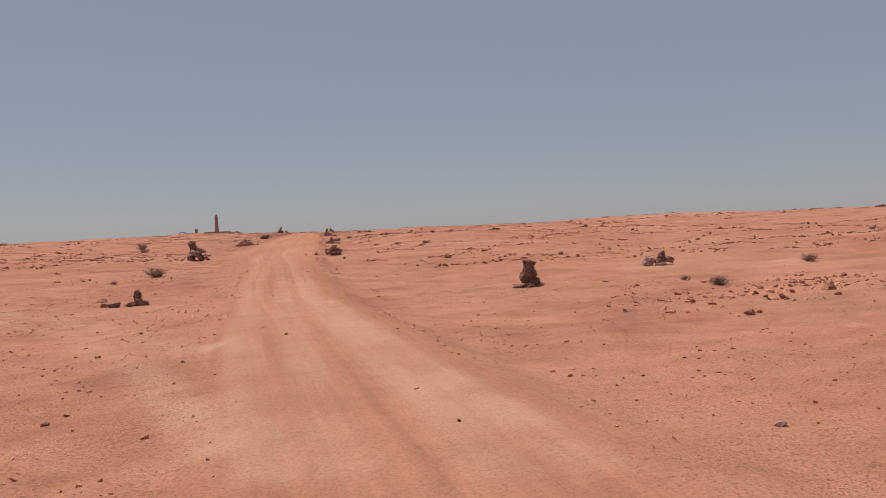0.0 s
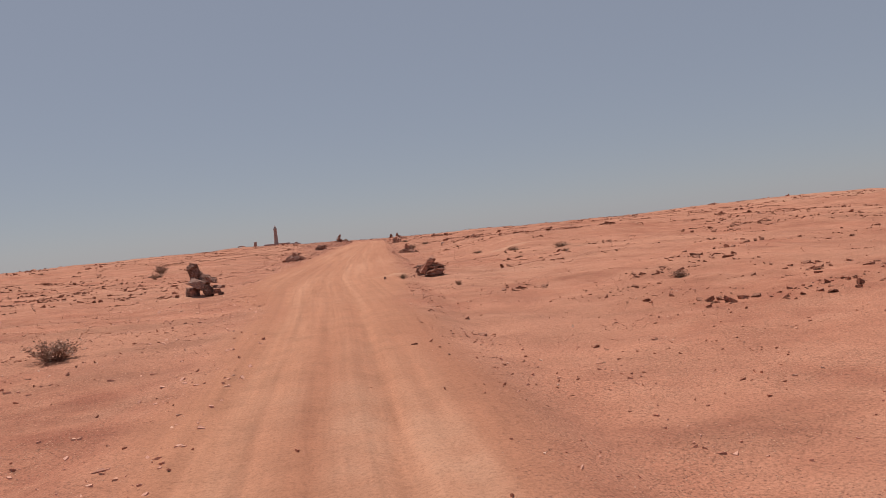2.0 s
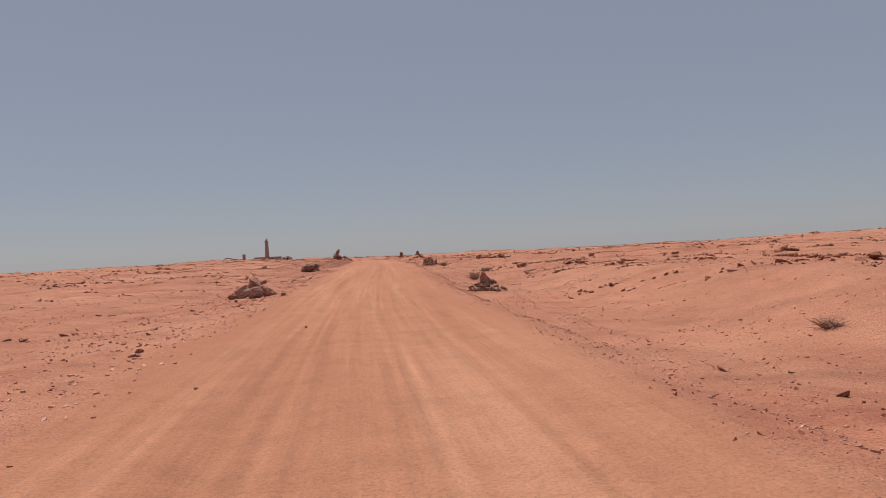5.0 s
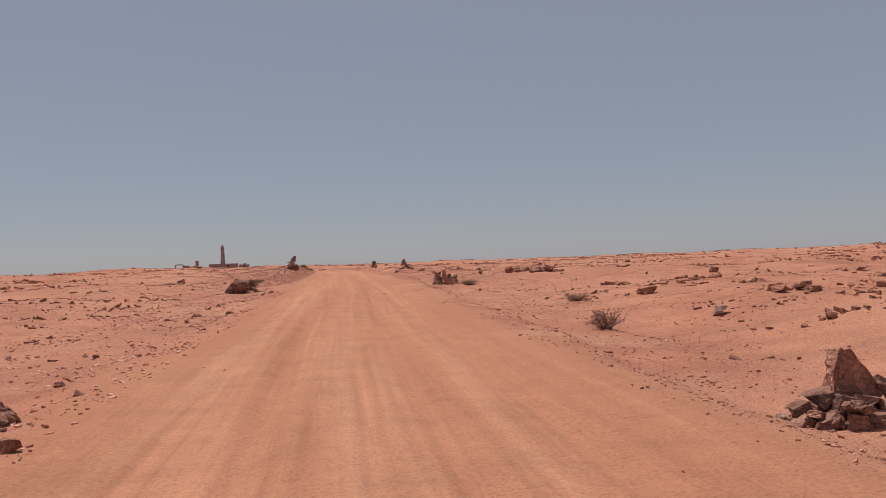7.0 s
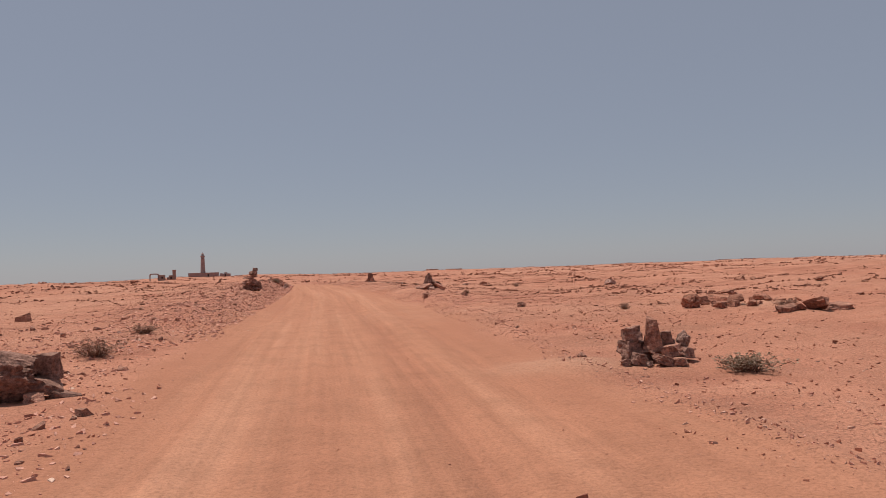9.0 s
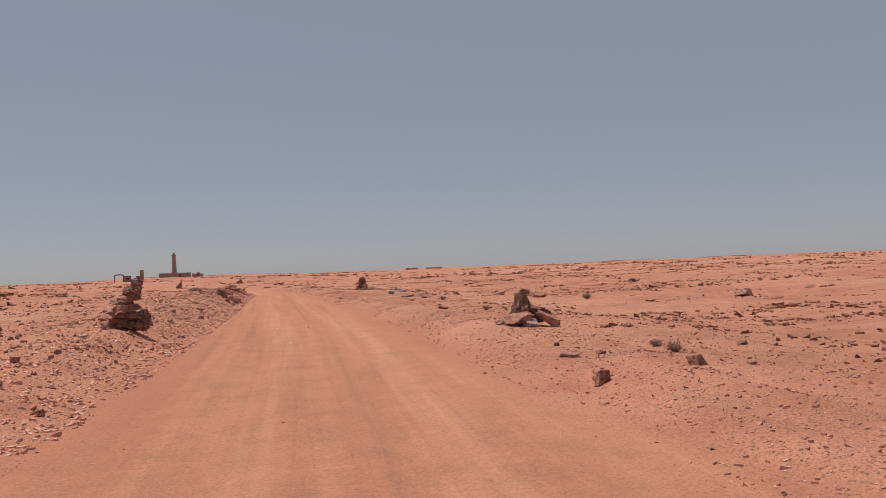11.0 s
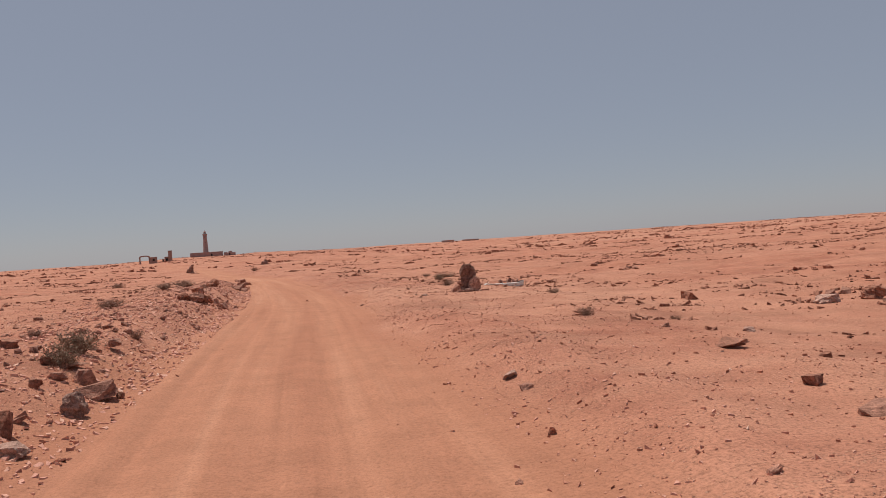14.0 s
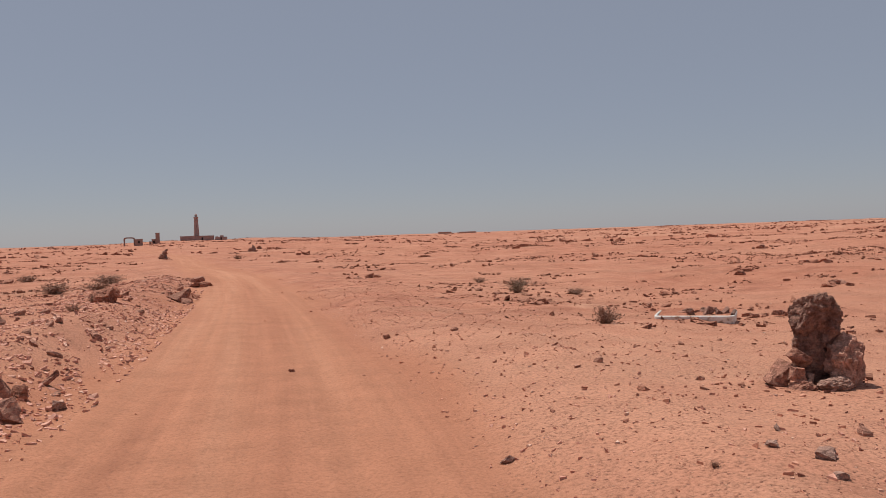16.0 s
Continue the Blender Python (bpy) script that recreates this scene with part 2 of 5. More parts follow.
def smooth(xs, ys, q):
    """A smooth line through the given knots."""
    m = np.gradient(ys, xs)
    i = np.clip(np.searchsorted(xs, q) - 1, 0, len(xs) - 2)
    h = xs[i + 1] - xs[i]
    t = np.clip((q - xs[i]) / h, 0, 1)
    return ((1 + 2 * t) * (1 - t) ** 2) * ys[i] + t * (1 - t) ** 2 * h * m[i] + t * t * (3 - 2 * t) * ys[i + 1] + t * t * (t - 1) * h * m[i + 1]


_rng = np.random.default_rng(5)
_WAVES = [(_rng.uniform(0, 6.283), _rng.uniform(0, 6.283), k) for k in np.geomspace(0.02, 6.0, 60)]


def ripple(x, y, low, high):
    """Uneven ground: many crossing waves with lengths between low and high metres."""
    z = 0 * x
    for turn, ph, k in _WAVES:
        length = 6.283 / k
        if low <= length <= high:
            z = z + np.sin((x * math.cos(turn) + y * math.sin(turn)) * k + ph) * length * 0.006
    return z


def step(a, b, v):
    t = np.clip((v - a) / (b - a), 0, 1)
    return t * t * (3 - 2 * t)


def off_road(x, y):
    return x - smooth(ROAD_Y, ROAD_X, y)


def height(x, y):
    x, y = np.asarray(x, float), np.asarray(y, float)
    u = off_road(x, y)
    far = np.hypot(x, y - 70)
    w = smooth(ROAD_Y, ROAD_W, y)
    z = smooth(RISE_Y, RISE_Z, y)
    near = np.where(u > 0, np.interp(y, LAND_Y, NEAR_R), np.interp(y, LAND_Y, NEAR_L))
    out = np.where(u > 0, np.interp(y, LAND_Y, OUT_R), np.interp(y, LAND_Y, OUT_L))
    side = np.abs(u)
    z = z + (near * step(w, w + 1.4, side) * (1 - step(w + 3.2, 11, side)) + out * step(w + 3.2, 11, side)) * (1 - step(25, 70, side))
    wild = 0.1 + 0.25 * step(w, w + 3, side) + 0.65 * step(8, 22, side)
    z = z + wild * (ripple(x, y, 1.0, 14.0) * 0.55 + ripple(x, y, 14.0, 120.0) * 0.22)
    z = z + step(w, w + 1.5, side) * ripple(x, y, 1.0, 3.0) * 0.6
    z = z + step(60, 400, far) * ripple(x, y, 60.0, 320.0) * 0.15
    # the stony lip along the graded track
    z = z + (0.08 * step(26, 60, y) + 0.06 * step(95, 132, y)) * np.exp(-((u + w + 1.7) / 1.3) ** 2) + 0.10 * np.exp(-((u - w - 1.4) / 1.0) ** 2) * step(30, 62, y)
    # windrows of chips that the grader's blade left on the right
    v = u - w
    z = z + step(34, 62, y) * (0.06 * np.exp(-((v - 0.7 - 0.25 * np.sin(y * 0.21)) / 0.24) ** 2) + 0.05 * np.exp(-((v - 2.0 - 0.4 * np.sin(y * 0.13 + 2)) / 0.3) ** 2)) * (0.55 + 0.45 * np.sin(y * 0.55 + 0.8 * np.sin(y * 0.17)))
    v = -u - w
    z = z + step(112, 128, y) * (1 - step(178, 200, y)) * (0.08 * np.exp(-((v - 0.9 - 0.3 * np.sin(y * 0.19)) / 0.4) ** 2) + 0.06 * np.exp(-((v - 2.5 - 0.5 * np.sin(y * 0.14 + 1)) / 0.5) ** 2)) * (0.6 + 0.4 * np.sin(y * 0.47 + np.sin(y * 0.13)))
    # narrow tyre lines pressed into the graded surface, with sand thrown up beside them
    graded = 1 - step(w - 0.25, w + 0.35, side)
    for c, wide, d in ((-2.3, 0.09, 0.02), (-1.85, 0.1, 0.03), (-1.45, 0.07, 0.018), (-1.02, 0.12, 0.034), (-0.6, 0.07, 0.02), (-0.22, 0.08, 0.016), (0.3, 0.07, 0.022), (0.7, 0.12, 0.034), (1.12, 0.07, 0.018), (1.5, 0.1, 0.028), (2.05, 0.08, 0.02)):
        q = u - c - 0.2 * np.sin(y * 0.045 + c * 3) - 0.06 * np.sin(y * 0.19 + c * 7)
        fade = (1 - 0.35 * step(108, 132, y)) * (0.3 + 0.7 * step(-0.5, 0.6, np.sin(y * 0.083 + c * 5) + 0.6 * np.sin(y * 0.031 + c * 2)))
        z = z + graded * fade * d * (0.5 * np.exp(-((np.abs(q) - 1.9 * wide) / wide) ** 2) - np.exp(-(q / wide) ** 2))
    # wheel ruts
    for c, wide, d in ((-1.9, 0.22, 0.03), (-0.95, 0.3, 0.035), (0.05, 0.2, 0.02), (0.75, 0.3, 0.035), (1.7, 0.25, 0.02)):
        z = z - d * np.exp(-((u - c - 0.15 * np.sin(y * 0.11 + c)) / wide) ** 2)
    z = z + 0.07 * drifted(x, y)
    # a broad low hill to the east
    z = z + 0.87 * np.exp(-((x - 87.3) / 55.3) ** 2 - ((y - 94.4) / 19.0) ** 2) + 0.38 * step(100, 300, x)
    z = z + 0.6 * np.exp(-((x - 64) / 26) ** 2 - ((y - 162) / 24) ** 2)
    # a low crest to the west, and the rise on which the lighthouse stands
    z = z + 0.6 * np.exp(-((x + 35.1) / 21) ** 2 - ((y - 171.5) / 33) ** 2)
    z = z + 0.45 * np.exp(-((x + 23) / 8.8) ** 2 - ((y - 168.2) / 28.6) ** 2)
    z = z + 1.9 * np.exp(-((x + 105) / 130) ** 2 - ((y - 830) / 280) ** 2)
    return z


DRIFT = ((-0.3, 92.6, 0.9), (-1.1, 111.0, 0.9), (-1.2, 54.4, 0.7), (11.4, 35.2, 1.0), (10.0, 29.0, 0.8), (17.3, 35.4, 1.3), (-9.1, 55.4, 0.7), (5.2, 68.6, 1.0), (-9.7, 114.5, 1.0), (-8.9, 140.7, 0.7), (2.1, 184.7, 0.9), (5.5, 117.7, 0.9), (-14.4, 193.5, 1.2))


def drifted(x, y):
    """Blown sand in the lee of stones and shrubs."""
    d = 0 * x
    for cx, cy, r in DRIFT:
        d = d + np.exp(-((x - cx) / r) ** 2 - ((y - cy) / (0.55 * r)) ** 2)
    return np.minimum(d, 1)


SIDE_TRACKS = (((-1.2, 13.7), (-1.6, 16.6), (-2.2, 21.5), (-2.9, 31.9), (-3.7, 54.0)),
               ((-0.6, 13.5), (-0.9, 16.4), (-1.3, 21.1), (-2.0, 31.1), (-2.6, 50.5)),
               ((0.5, 13.2), (0.3, 15.9), (-0.3, 20.8), (-1.2, 30.6), (-2.0, 49.6)),
               ((1.2, 13.2), (0.7, 16.6), (0.1, 21.0), (-0.7, 28.0)),
               ((-8.6, 28.1), (-6.0, 25.0), (-3.4, 19.3), (-2.3, 16.4), (-1.6, 14.3)),
               ((-9.9, 31.3), (-5.8, 26.2), (-3.0, 20.7), (-2.2, 21.5)))


def side_tracks(x, y):
    """Paler wheel tracks that part and meet near the start."""
    best = np.full(np.shape(x), 9.0)
    for line in SIDE_TRACKS:
        for (ax, ay), (bx, by) in zip(line, line[1:]):
            k = np.clip(((x - ax) * (bx - ax) + (y - ay) * (by - ay)) / ((bx - ax) ** 2 + (by - ay) ** 2), 0, 1)
            best = np.minimum(best, np.hypot(x - ax - k * (bx - ax), y - ay - k * (by - ay)))
    return (1 - step(0.16, 0.4, best)) * (1 - step(30, 43, y)) * (0.6 + 0.4 * np.sin(x * 2.3 + y * 0.8) * np.sin(y * 0.5))


def floor_at(x, y):
    return float(height(np.array([x]), np.array([y]))[0])


def spread(a, b, fine, grow, top):
    v, s = [0.0], fine
    while v[-1] < b:
        if v[-1] > a:
            s = min(s * grow, top)
        v.append(v[-1] + s)
    return np.array(v)


def add_ground():
    r = spread(6.5, 4800, 0.095, 1.065, 260)
    xs = np.concatenate([-r[:0:-1], r]) - 3.0
    yf = spread(190, 4800, 0.4, 1.05, 260)
    yb = spread(1, 900, 0.5, 1.15, 260)
    ys = np.concatenate([-yb[:0:-1], yf]) - 6.0
    X, Y = np.meshgrid(xs, ys)
    Z = height(X, Y)
    nx, ny = len(xs), len(ys)
    i = np.arange(nx * ny).reshape(ny, nx)
    faces = np.stack([i[:-1, :-1], i[:-1, 1:], i[1:, 1:], i[1:, :-1]], -1).reshape(-1, 4)
    me = bpy.data.meshes.new("ground")
    me.from_pydata(np.stack([X, Y, Z], -1).reshape(-1, 3).tolist(), [], faces.tolist())
    u = off_road(X, Y)
    edge = smooth(ROAD_Y, ROAD_W, Y) + 0.35 + 0.2 * np.sin(Y * 0.37) + 0.15 * np.sin(Y * 0.9 + 1)
    worn = 1 - step(edge - 0.5, edge + 0.5, np.abs(u))
    at = me.attributes.new("track", "FLOAT_VECTOR", "POINT")
    at.data.foreach_set("vector", np.stack([u, worn, Y], -1).reshape(-1).astype(np.float32))
    rim = step(0.5, 0.9, np.abs(u + 0.25 * np.sin(Y * 0.23)) / edge) * worn * (0.6 + 0.25 * np.sin(Y * 0.31 + u))
    at = me.attributes.new("rim", "FLOAT", "POINT")
    at.data.foreach_set("value", rim.reshape(-1).astype(np.float32))
    pale = np.maximum(drifted(X, Y) * 0.8 + 0.2 * (1 - worn) * np.exp(-((X - 1.2) / 5.0) ** 2 - ((Y - 174.8) / 7.7) ** 2) + 0.1 * (1 - worn) * step(115, 142, Y) * (1 - step(199, 243, Y)) * (1 - step(9, 22, np.abs(X + 4))), np.maximum(0.62 * side_tracks(X, Y), 0.3 * step(45, 95, X - 0.06 * Y + 40 * ripple(X, Y, 14.0, 120.0)) * step(-0.6, 0.6, ripple(X * 0.3, Y * 1.5, 4.0, 40.0) * 12)))
    at = me.attributes.new("blown", "FLOAT", "POINT")
    at.data.foreach_set("value", pale.reshape(-1).astype(np.float32))
    me.polygons.foreach_set("use_smooth", np.ones(len(me.polygons), bool))
    me.materials.append(GROUND)
    return tagged(new("ground", me), "red sandy desert plain with a graded dirt track", "ground", kind="structure")


add_ground()

# ---- stones ----


def fit_box(bm):
    """Bring a lump to a unit box about its middle."""
    lo = Vector([min(v.co[k] for v in bm.verts) for k in range(3)])
    hi = Vector([max(v.co[k] for v in bm.verts) for k in range(3)])
    for v in bm.verts:
        v.co = Vector([(v.co[k] - lo[k]) / max(hi[k] - lo[k], 1e-6) - 0.5 for k in range(3)])


def stone_mesh(seed, kind="block", cuts=2):
    """One stone in a unit box: block (split faces), slab (layered plate), shard (uneven broken piece), lump (pitted), spike (narrow top)."""
    rng = random.Random(seed * 17 + 3)
    bm = bmesh.new()
    if kind in ("lump", "spike"):
        bmesh.ops.create_icosphere(bm, subdivisions=min(cuts + 1, 5), radius=1.0)
        planes = [(Vector((rng.gauss(0, 1), rng.gauss(0, 1), rng.gauss(0, 1))).normalized(), rng.uniform(0.62, 0.9)) for _ in range(8)]
        off = Vector((rng.uniform(0, 50), rng.uniform(0, 50), 0))
        for v in bm.verts:
            p = v.co.copy()
            for n, d in planes:
                e = p.dot(n) - d
                if e > 0:
                    p -= n * e
            p *= 1 + 0.2 * noise.noise(p * 2.1 + off) + 0.14 * noise.noise(p * 5.0 + off) + 0.09 * noise.noise(p * 10.0 + off) + 0.05 * noise.noise(p * 21.0 + off)
            if kind == "spike":
                k = 1 - 0.72 * min(max((p.z + 0.8) / 1.7, 0), 1)
                p = Vector((p.x * k - 0.1 * p.z, p.y * k, p.z))
            v.co = p
    else:
        top = {"block": 0.78, "slab": 0.85, "wedge": 1.0, "shard": 0.6}[kind]
        pts = []
        if kind == "wedge":
            for y, s in ((-1, 1.0), (1, 0.85)):
                pts += [bm.verts.new((x * s, y * rng.uniform(0.8, 1), z * s)) for x, z in ((-1, -1), (1, -1), (1, -0.55), (0.45, 0.2), (-0.35, 0.95), (-0.75, 1), (-0.95, 0.2))]
        for n in range(12 if kind == "shard" else 0):
            a, q = rng.uniform(0, 6.283), rng.uniform(0.55, 1.0)
            z = rng.choice((-1, -0.8, -0.3, rng.uniform(-0.2, 1), 0.8))
            k = q * (1 if z < 0 else 1 - (1 - top) * z * rng.uniform(0.3, 1.5))
            pts.append(bm.verts.new((math.cos(a) * k, math.sin(a) * k, z + rng.uniform(-0.15, 0.15))))
        for n in range(0 if kind in ("wedge", "shard") else 17):
            x, y, z = rng.uniform(-1, 1), rng.uniform(-1, 1), rng.choice((-1, -0.9, 0.85, 1, rng.uniform(-1, 1)))
            m = max(abs(x), abs(y), 0.01)
            x, y = x / m * rng.uniform(0.7, 1), y / m * rng.uniform(0.7, 1)
            k = 1 if z < 0 else 1 - (1 - top) * z * rng.uniform(0.6, 1.3)
            pts.append(bm.verts.new((x * k, y * k, z)))
        res = bmesh.ops.convex_hull(bm, input=pts)
        loose = [v for v in bm.verts if not v.link_faces]
        bmesh.ops.delete(bm, geom=loose, context="VERTS")
        if cuts:
            bmesh.ops.subdivide_edges(bm, edges=bm.edges[:], cuts=cuts, use_grid_fill=True)
        off = Vector((rng.uniform(0, 50), rng.uniform(0, 50), rng.uniform(0, 50)))
        for v in bm.verts:
            p = v.co.copy()
            rough = noise.noise(p * 2.0 + off) * 0.13 + noise.noise(p * 6.0 + off) * 0.09 + noise.noise(p * 14.0 + off) * 0.05
            ledge = math.floor((p.z + 1) * 4.5 + 1.4 * noise.noise(p * 1.3 + off)) % 2 * (0.09 if abs(p.z) < 0.85 and kind not in ("wedge", "shard") else 0.0)
            v.co = p + Vector((p.x, p.y, 0)) * (rough - ledge) + Vector((0, 0, noise.noise(p * 3.1 + off) * 0.09 + noise.noise(p * 9.0 + off) * 0.04))
    fit_box(bm)
    bmesh.ops.recalc_face_normals(bm, faces=bm.faces[:])
    return bm


def part(name, bm, material, parent, label=""):
    me = bpy.data.meshes.new(name)
    bm.to_mesh(me)
    bm.free()
    me.materials.append(material)
    ob = new(name, me)
    ob.parent = parent
    if label:
        tagged(ob, label)
    return ob


D, P, R, W = "dark", "pale", "red", "warm_lit"
TONES = {D: ROCK, P: PALE_ROCK, R: RED_ROCK, W: WARM_LIT_ROCK}


def cairn(seed, x, y, k, label, stones, turn=8.0, name="cairn"):
    """Stones are (x, y, z of the middle, width, depth, height, lean x, lean y, turn, kind, tone)."""
    base = new(name)
    base.matrix_world = pose(x, y, floor_at(x, y) - 0.03, 0, 0, turn * -1) @ Matrix.Diagonal((k, k, k, 1))
    tagged(base, label, "cairn", "cairns beside the track")
    for n, (px, py, pz, sx, sy, sz, rx, ry, rz, kind, tone) in enumerate(stones):
        ob = part("stone", stone_mesh(seed + n * 31, kind, 4), TONES[tone], base)
        ob.matrix_basis = pose(px, py, pz, rx, ry, rz) @ Matrix.Diagonal((sx, sy, sz, 1))
    return base


def rubble(n, w, d, seed, low=0.12, high=0.3, top=0.12):
    """Loose stones heaped at the foot of a cairn."""
    rng = random.Random(seed)
    out = []
    for _ in range(n):
        s = rng.uniform(low, high)
        px = rng.uniform(-1, 1)
        out.append((px * w, rng.uniform(-1, 0.6) * d, s * 0.25 + top * (1 - abs(px)) * rng.random(), s * rng.uniform(1, 1.6), s, s * rng.uniform(0.45, 0.8), rng.uniform(-25, 25), rng.uniform(-25, 25), rng.uniform(0, 360), rng.choice(("block", "slab", "block")), rng.choice((D, D, R, P))))
    return out


cairn(357, 5.86, 32.10, 1.04, "standing pitted brown rock with a crumbling crown", [
    (-0.02, 0, 0.32, 0.58, 0.46, 0.7, 0, 4, 0, "lump", D), (0.02, 0.02, 0.46, 0.54, 0.4, 0.66, 0, -4, 70, "lump", D), (0.0, 0.03, 0.4, 0.46, 0.4, 0.8, 0, 0, 20, "block", D), (0.05, 0, 0.74, 0.38, 0.34, 0.22, 0, 4, 30, "lump", D), (-0.1, -0.02, 0.79, 0.18, 0.2, 0.16, 0, 0, 60, "lump", D), (0.18, -0.04, 0.16, 0.36, 0.3, 0.34, 0, 24, 0, "lump", D),
    (-0.32, -0.2, 0.07, 0.52, 0.34, 0.13, 0, -4, 10, "slab", R), (0.02, -0.22, 0.06, 0.34, 0.25, 0.12, 0, 5, 70, "slab", R), (0.42, -0.1, 0.06, 0.32, 0.22, 0.12, 0, 14, 0, "slab", D)])
cairn(424, 11.9, 35.6, 1.25, "low heap of pale and dark stones half in blown sand", [
    (-0.27, 0, 0.15, 0.34, 0.3, 0.36, 0, 25, 0, "block", P), (0.08, 0, 0.1, 0.42, 0.34, 0.22, 0, 0, 20, "block", D), (0.12, 0, 0.27, 0.34, 0.26, 0.15, 0, -6, 50, "slab", D),
    (0.13, 0, 0.41, 0.24, 0.2, 0.13, 0, 0, 0, "block", D), (0.37, 0, 0.17, 0.28, 0.2, 0.22, 0, 30, 0, "block", D), (0.05, -0.22, 0.05, 0.38, 0.2, 0.1, 0, 0, 0, "slab", P)])
cairn(366, -6.08, 31.04, 1.14, "small cairn of grey-brown lumps", [
    (0.02, 0, 0.26, 0.22, 0.2, 0.36, 0, 8, 0, "lump", D), (0.1, 0, 0.1, 0.4, 0.26, 0.2, 0, 0, 10, "block", D), (-0.1, -0.12, 0.07, 0.32, 0.24, 0.15, 0, 0, 40, "lump", D), (-0.55, -0.05, 0.06, 0.3, 0.22, 0.13, 0, -8, 20, "slab", D), (-0.85, 0.1, 0.05, 0.22, 0.18, 0.1, 0, 6, 60, "block", R)])
cairn(730, -8.08, 55.51, 1.05, "tall crooked cairn of dark rocks with one pale slab", [
    (-0.42, 0, 0.17, 0.5, 0.45, 0.38, 0, 0, 10, "block", D), (0.14, -0.05, 0.2, 0.42, 0.4, 0.42, 0, 6, 0, "lump", D), (-0.17, -0.16, 0.46, 0.66, 0.3, 0.28, 0, 24, 0, "block", P),
    (0.24, 0, 0.56, 0.42, 0.3, 0.2, 0, 14, 0, "block", D), (-0.28, 0.1, 0.72, 0.5, 0.42, 0.62, 0, -8, 0, "lump", D), (-0.38, 0.1, 1.0, 0.42, 0.34, 0.34, 0, 8, 0, "lump", D), (-0.02, 0.08, 0.62, 0.4, 0.36, 0.3, 0, 16, 0, "block", D),
    (0.47, 0, 0.3, 0.42, 0.35, 0.1, 0, 4, 0, "slab", D), (0.42, -0.05, 0.15, 0.34, 0.25, 0.15, 0, 0, 30, "block", R), (0.58, -0.1, 0.06, 0.22, 0.2, 0.1, 0, 0, 0, "block", D), (-0.1, 0.15, 0.35, 0.5, 0.35, 0.3, 0, 0, 0, "block", D)])
cairn(664, -0.05, 54.50, 0.94, "cairn of layered slabs under a leaning brown block", [
    (-0.13, -0.04, 0.47, 0.36, 0.5, 0.78, 0, 40, 0, "block", R), (0.25, -0.02, 0.46, 0.46, 0.4, 0.09, 0, 18, 10, "slab", R), (0.04, -0.12, 0.36, 0.54, 0.42, 0.15, 0, 2, 5, "block", D),
    (0.14, -0.15, 0.27, 0.72, 0.46, 0.1, 0, -2, 8, "slab", R), (0.1, -0.17, 0.17, 0.78, 0.48, 0.14, 0, -4, -6, "slab", D), (0.3, -0.05, 0.4, 0.5, 0.4, 0.06, 0, 10, 25, "slab", D), (0.1, -0.06, 0.06, 0.8, 0.6, 0.16, 0, 0, -5, "block", D), (-0.43, -0.05, 0.18, 0.28, 0.3, 0.18, 0, -6, 0, "block", D), (-0.5, 0.02, 0.31, 0.24, 0.25, 0.2, 0, 0, 20, "block", R),
    (-0.52, 0.04, 0.43, 0.34, 0.25, 0.06, 0, -8, 0, "slab", D), (-0.42, 0.05, 0.48, 0.26, 0.22, 0.05, 0, 6, 30, "slab", D), (0.1, 0.2, 0.25, 0.7, 0.4, 0.42, 0, 0, 0, "block", D), (0.38, 0.0, 0.33, 0.3, 0.3, 0.14, 0, 12, 40, "slab", D),
    (-0.9, -0.2, 0.05, 0.12, 0.1, 0.07, 0, -20, 20, "block", D), (-0.64, -0.32, 0.04, 0.22, 0.16, 0.07, 0, 0, 0, "slab", D), (-0.5, -0.42, 0.03, 0.1, 0.1, 0.06, 0, 0, 0, "block", P), (-0.74, -0.4, 0.02, 0.14, 0.1, 0.05, 0, 0, 0, "slab", R)])
cairn(1199, -8.45, 87.70, 1.150, "broad cairn of grey-brown rocks with a square block on top", [
    (0.02, 0.08, 0.46, 0.42, 0.34, 0.42, 0, 4, 10, "block", R), (-0.34, 0, 0.2, 0.6, 0.42, 0.36, 0, -28, 0, "block", P), (-0.66, -0.05, 0.09, 0.4, 0.3, 0.2, 0, -10, 0, "lump", R),
    (0.12, -0.17, 0.2, 0.7, 0.46, 0.42, 0, 0, 0, "lump", P), (0.5, -0.1, 0.19, 0.72, 0.42, 0.34, 0, 26, 0, "lump", R), (0.3, 0.24, 0.5, 0.26, 0.2, 0.1, 0, -18, 0, "slab", D), (-0.05, 0.2, 0.25, 0.6, 0.4, 0.4, 0, 0, 0, "block", D)])
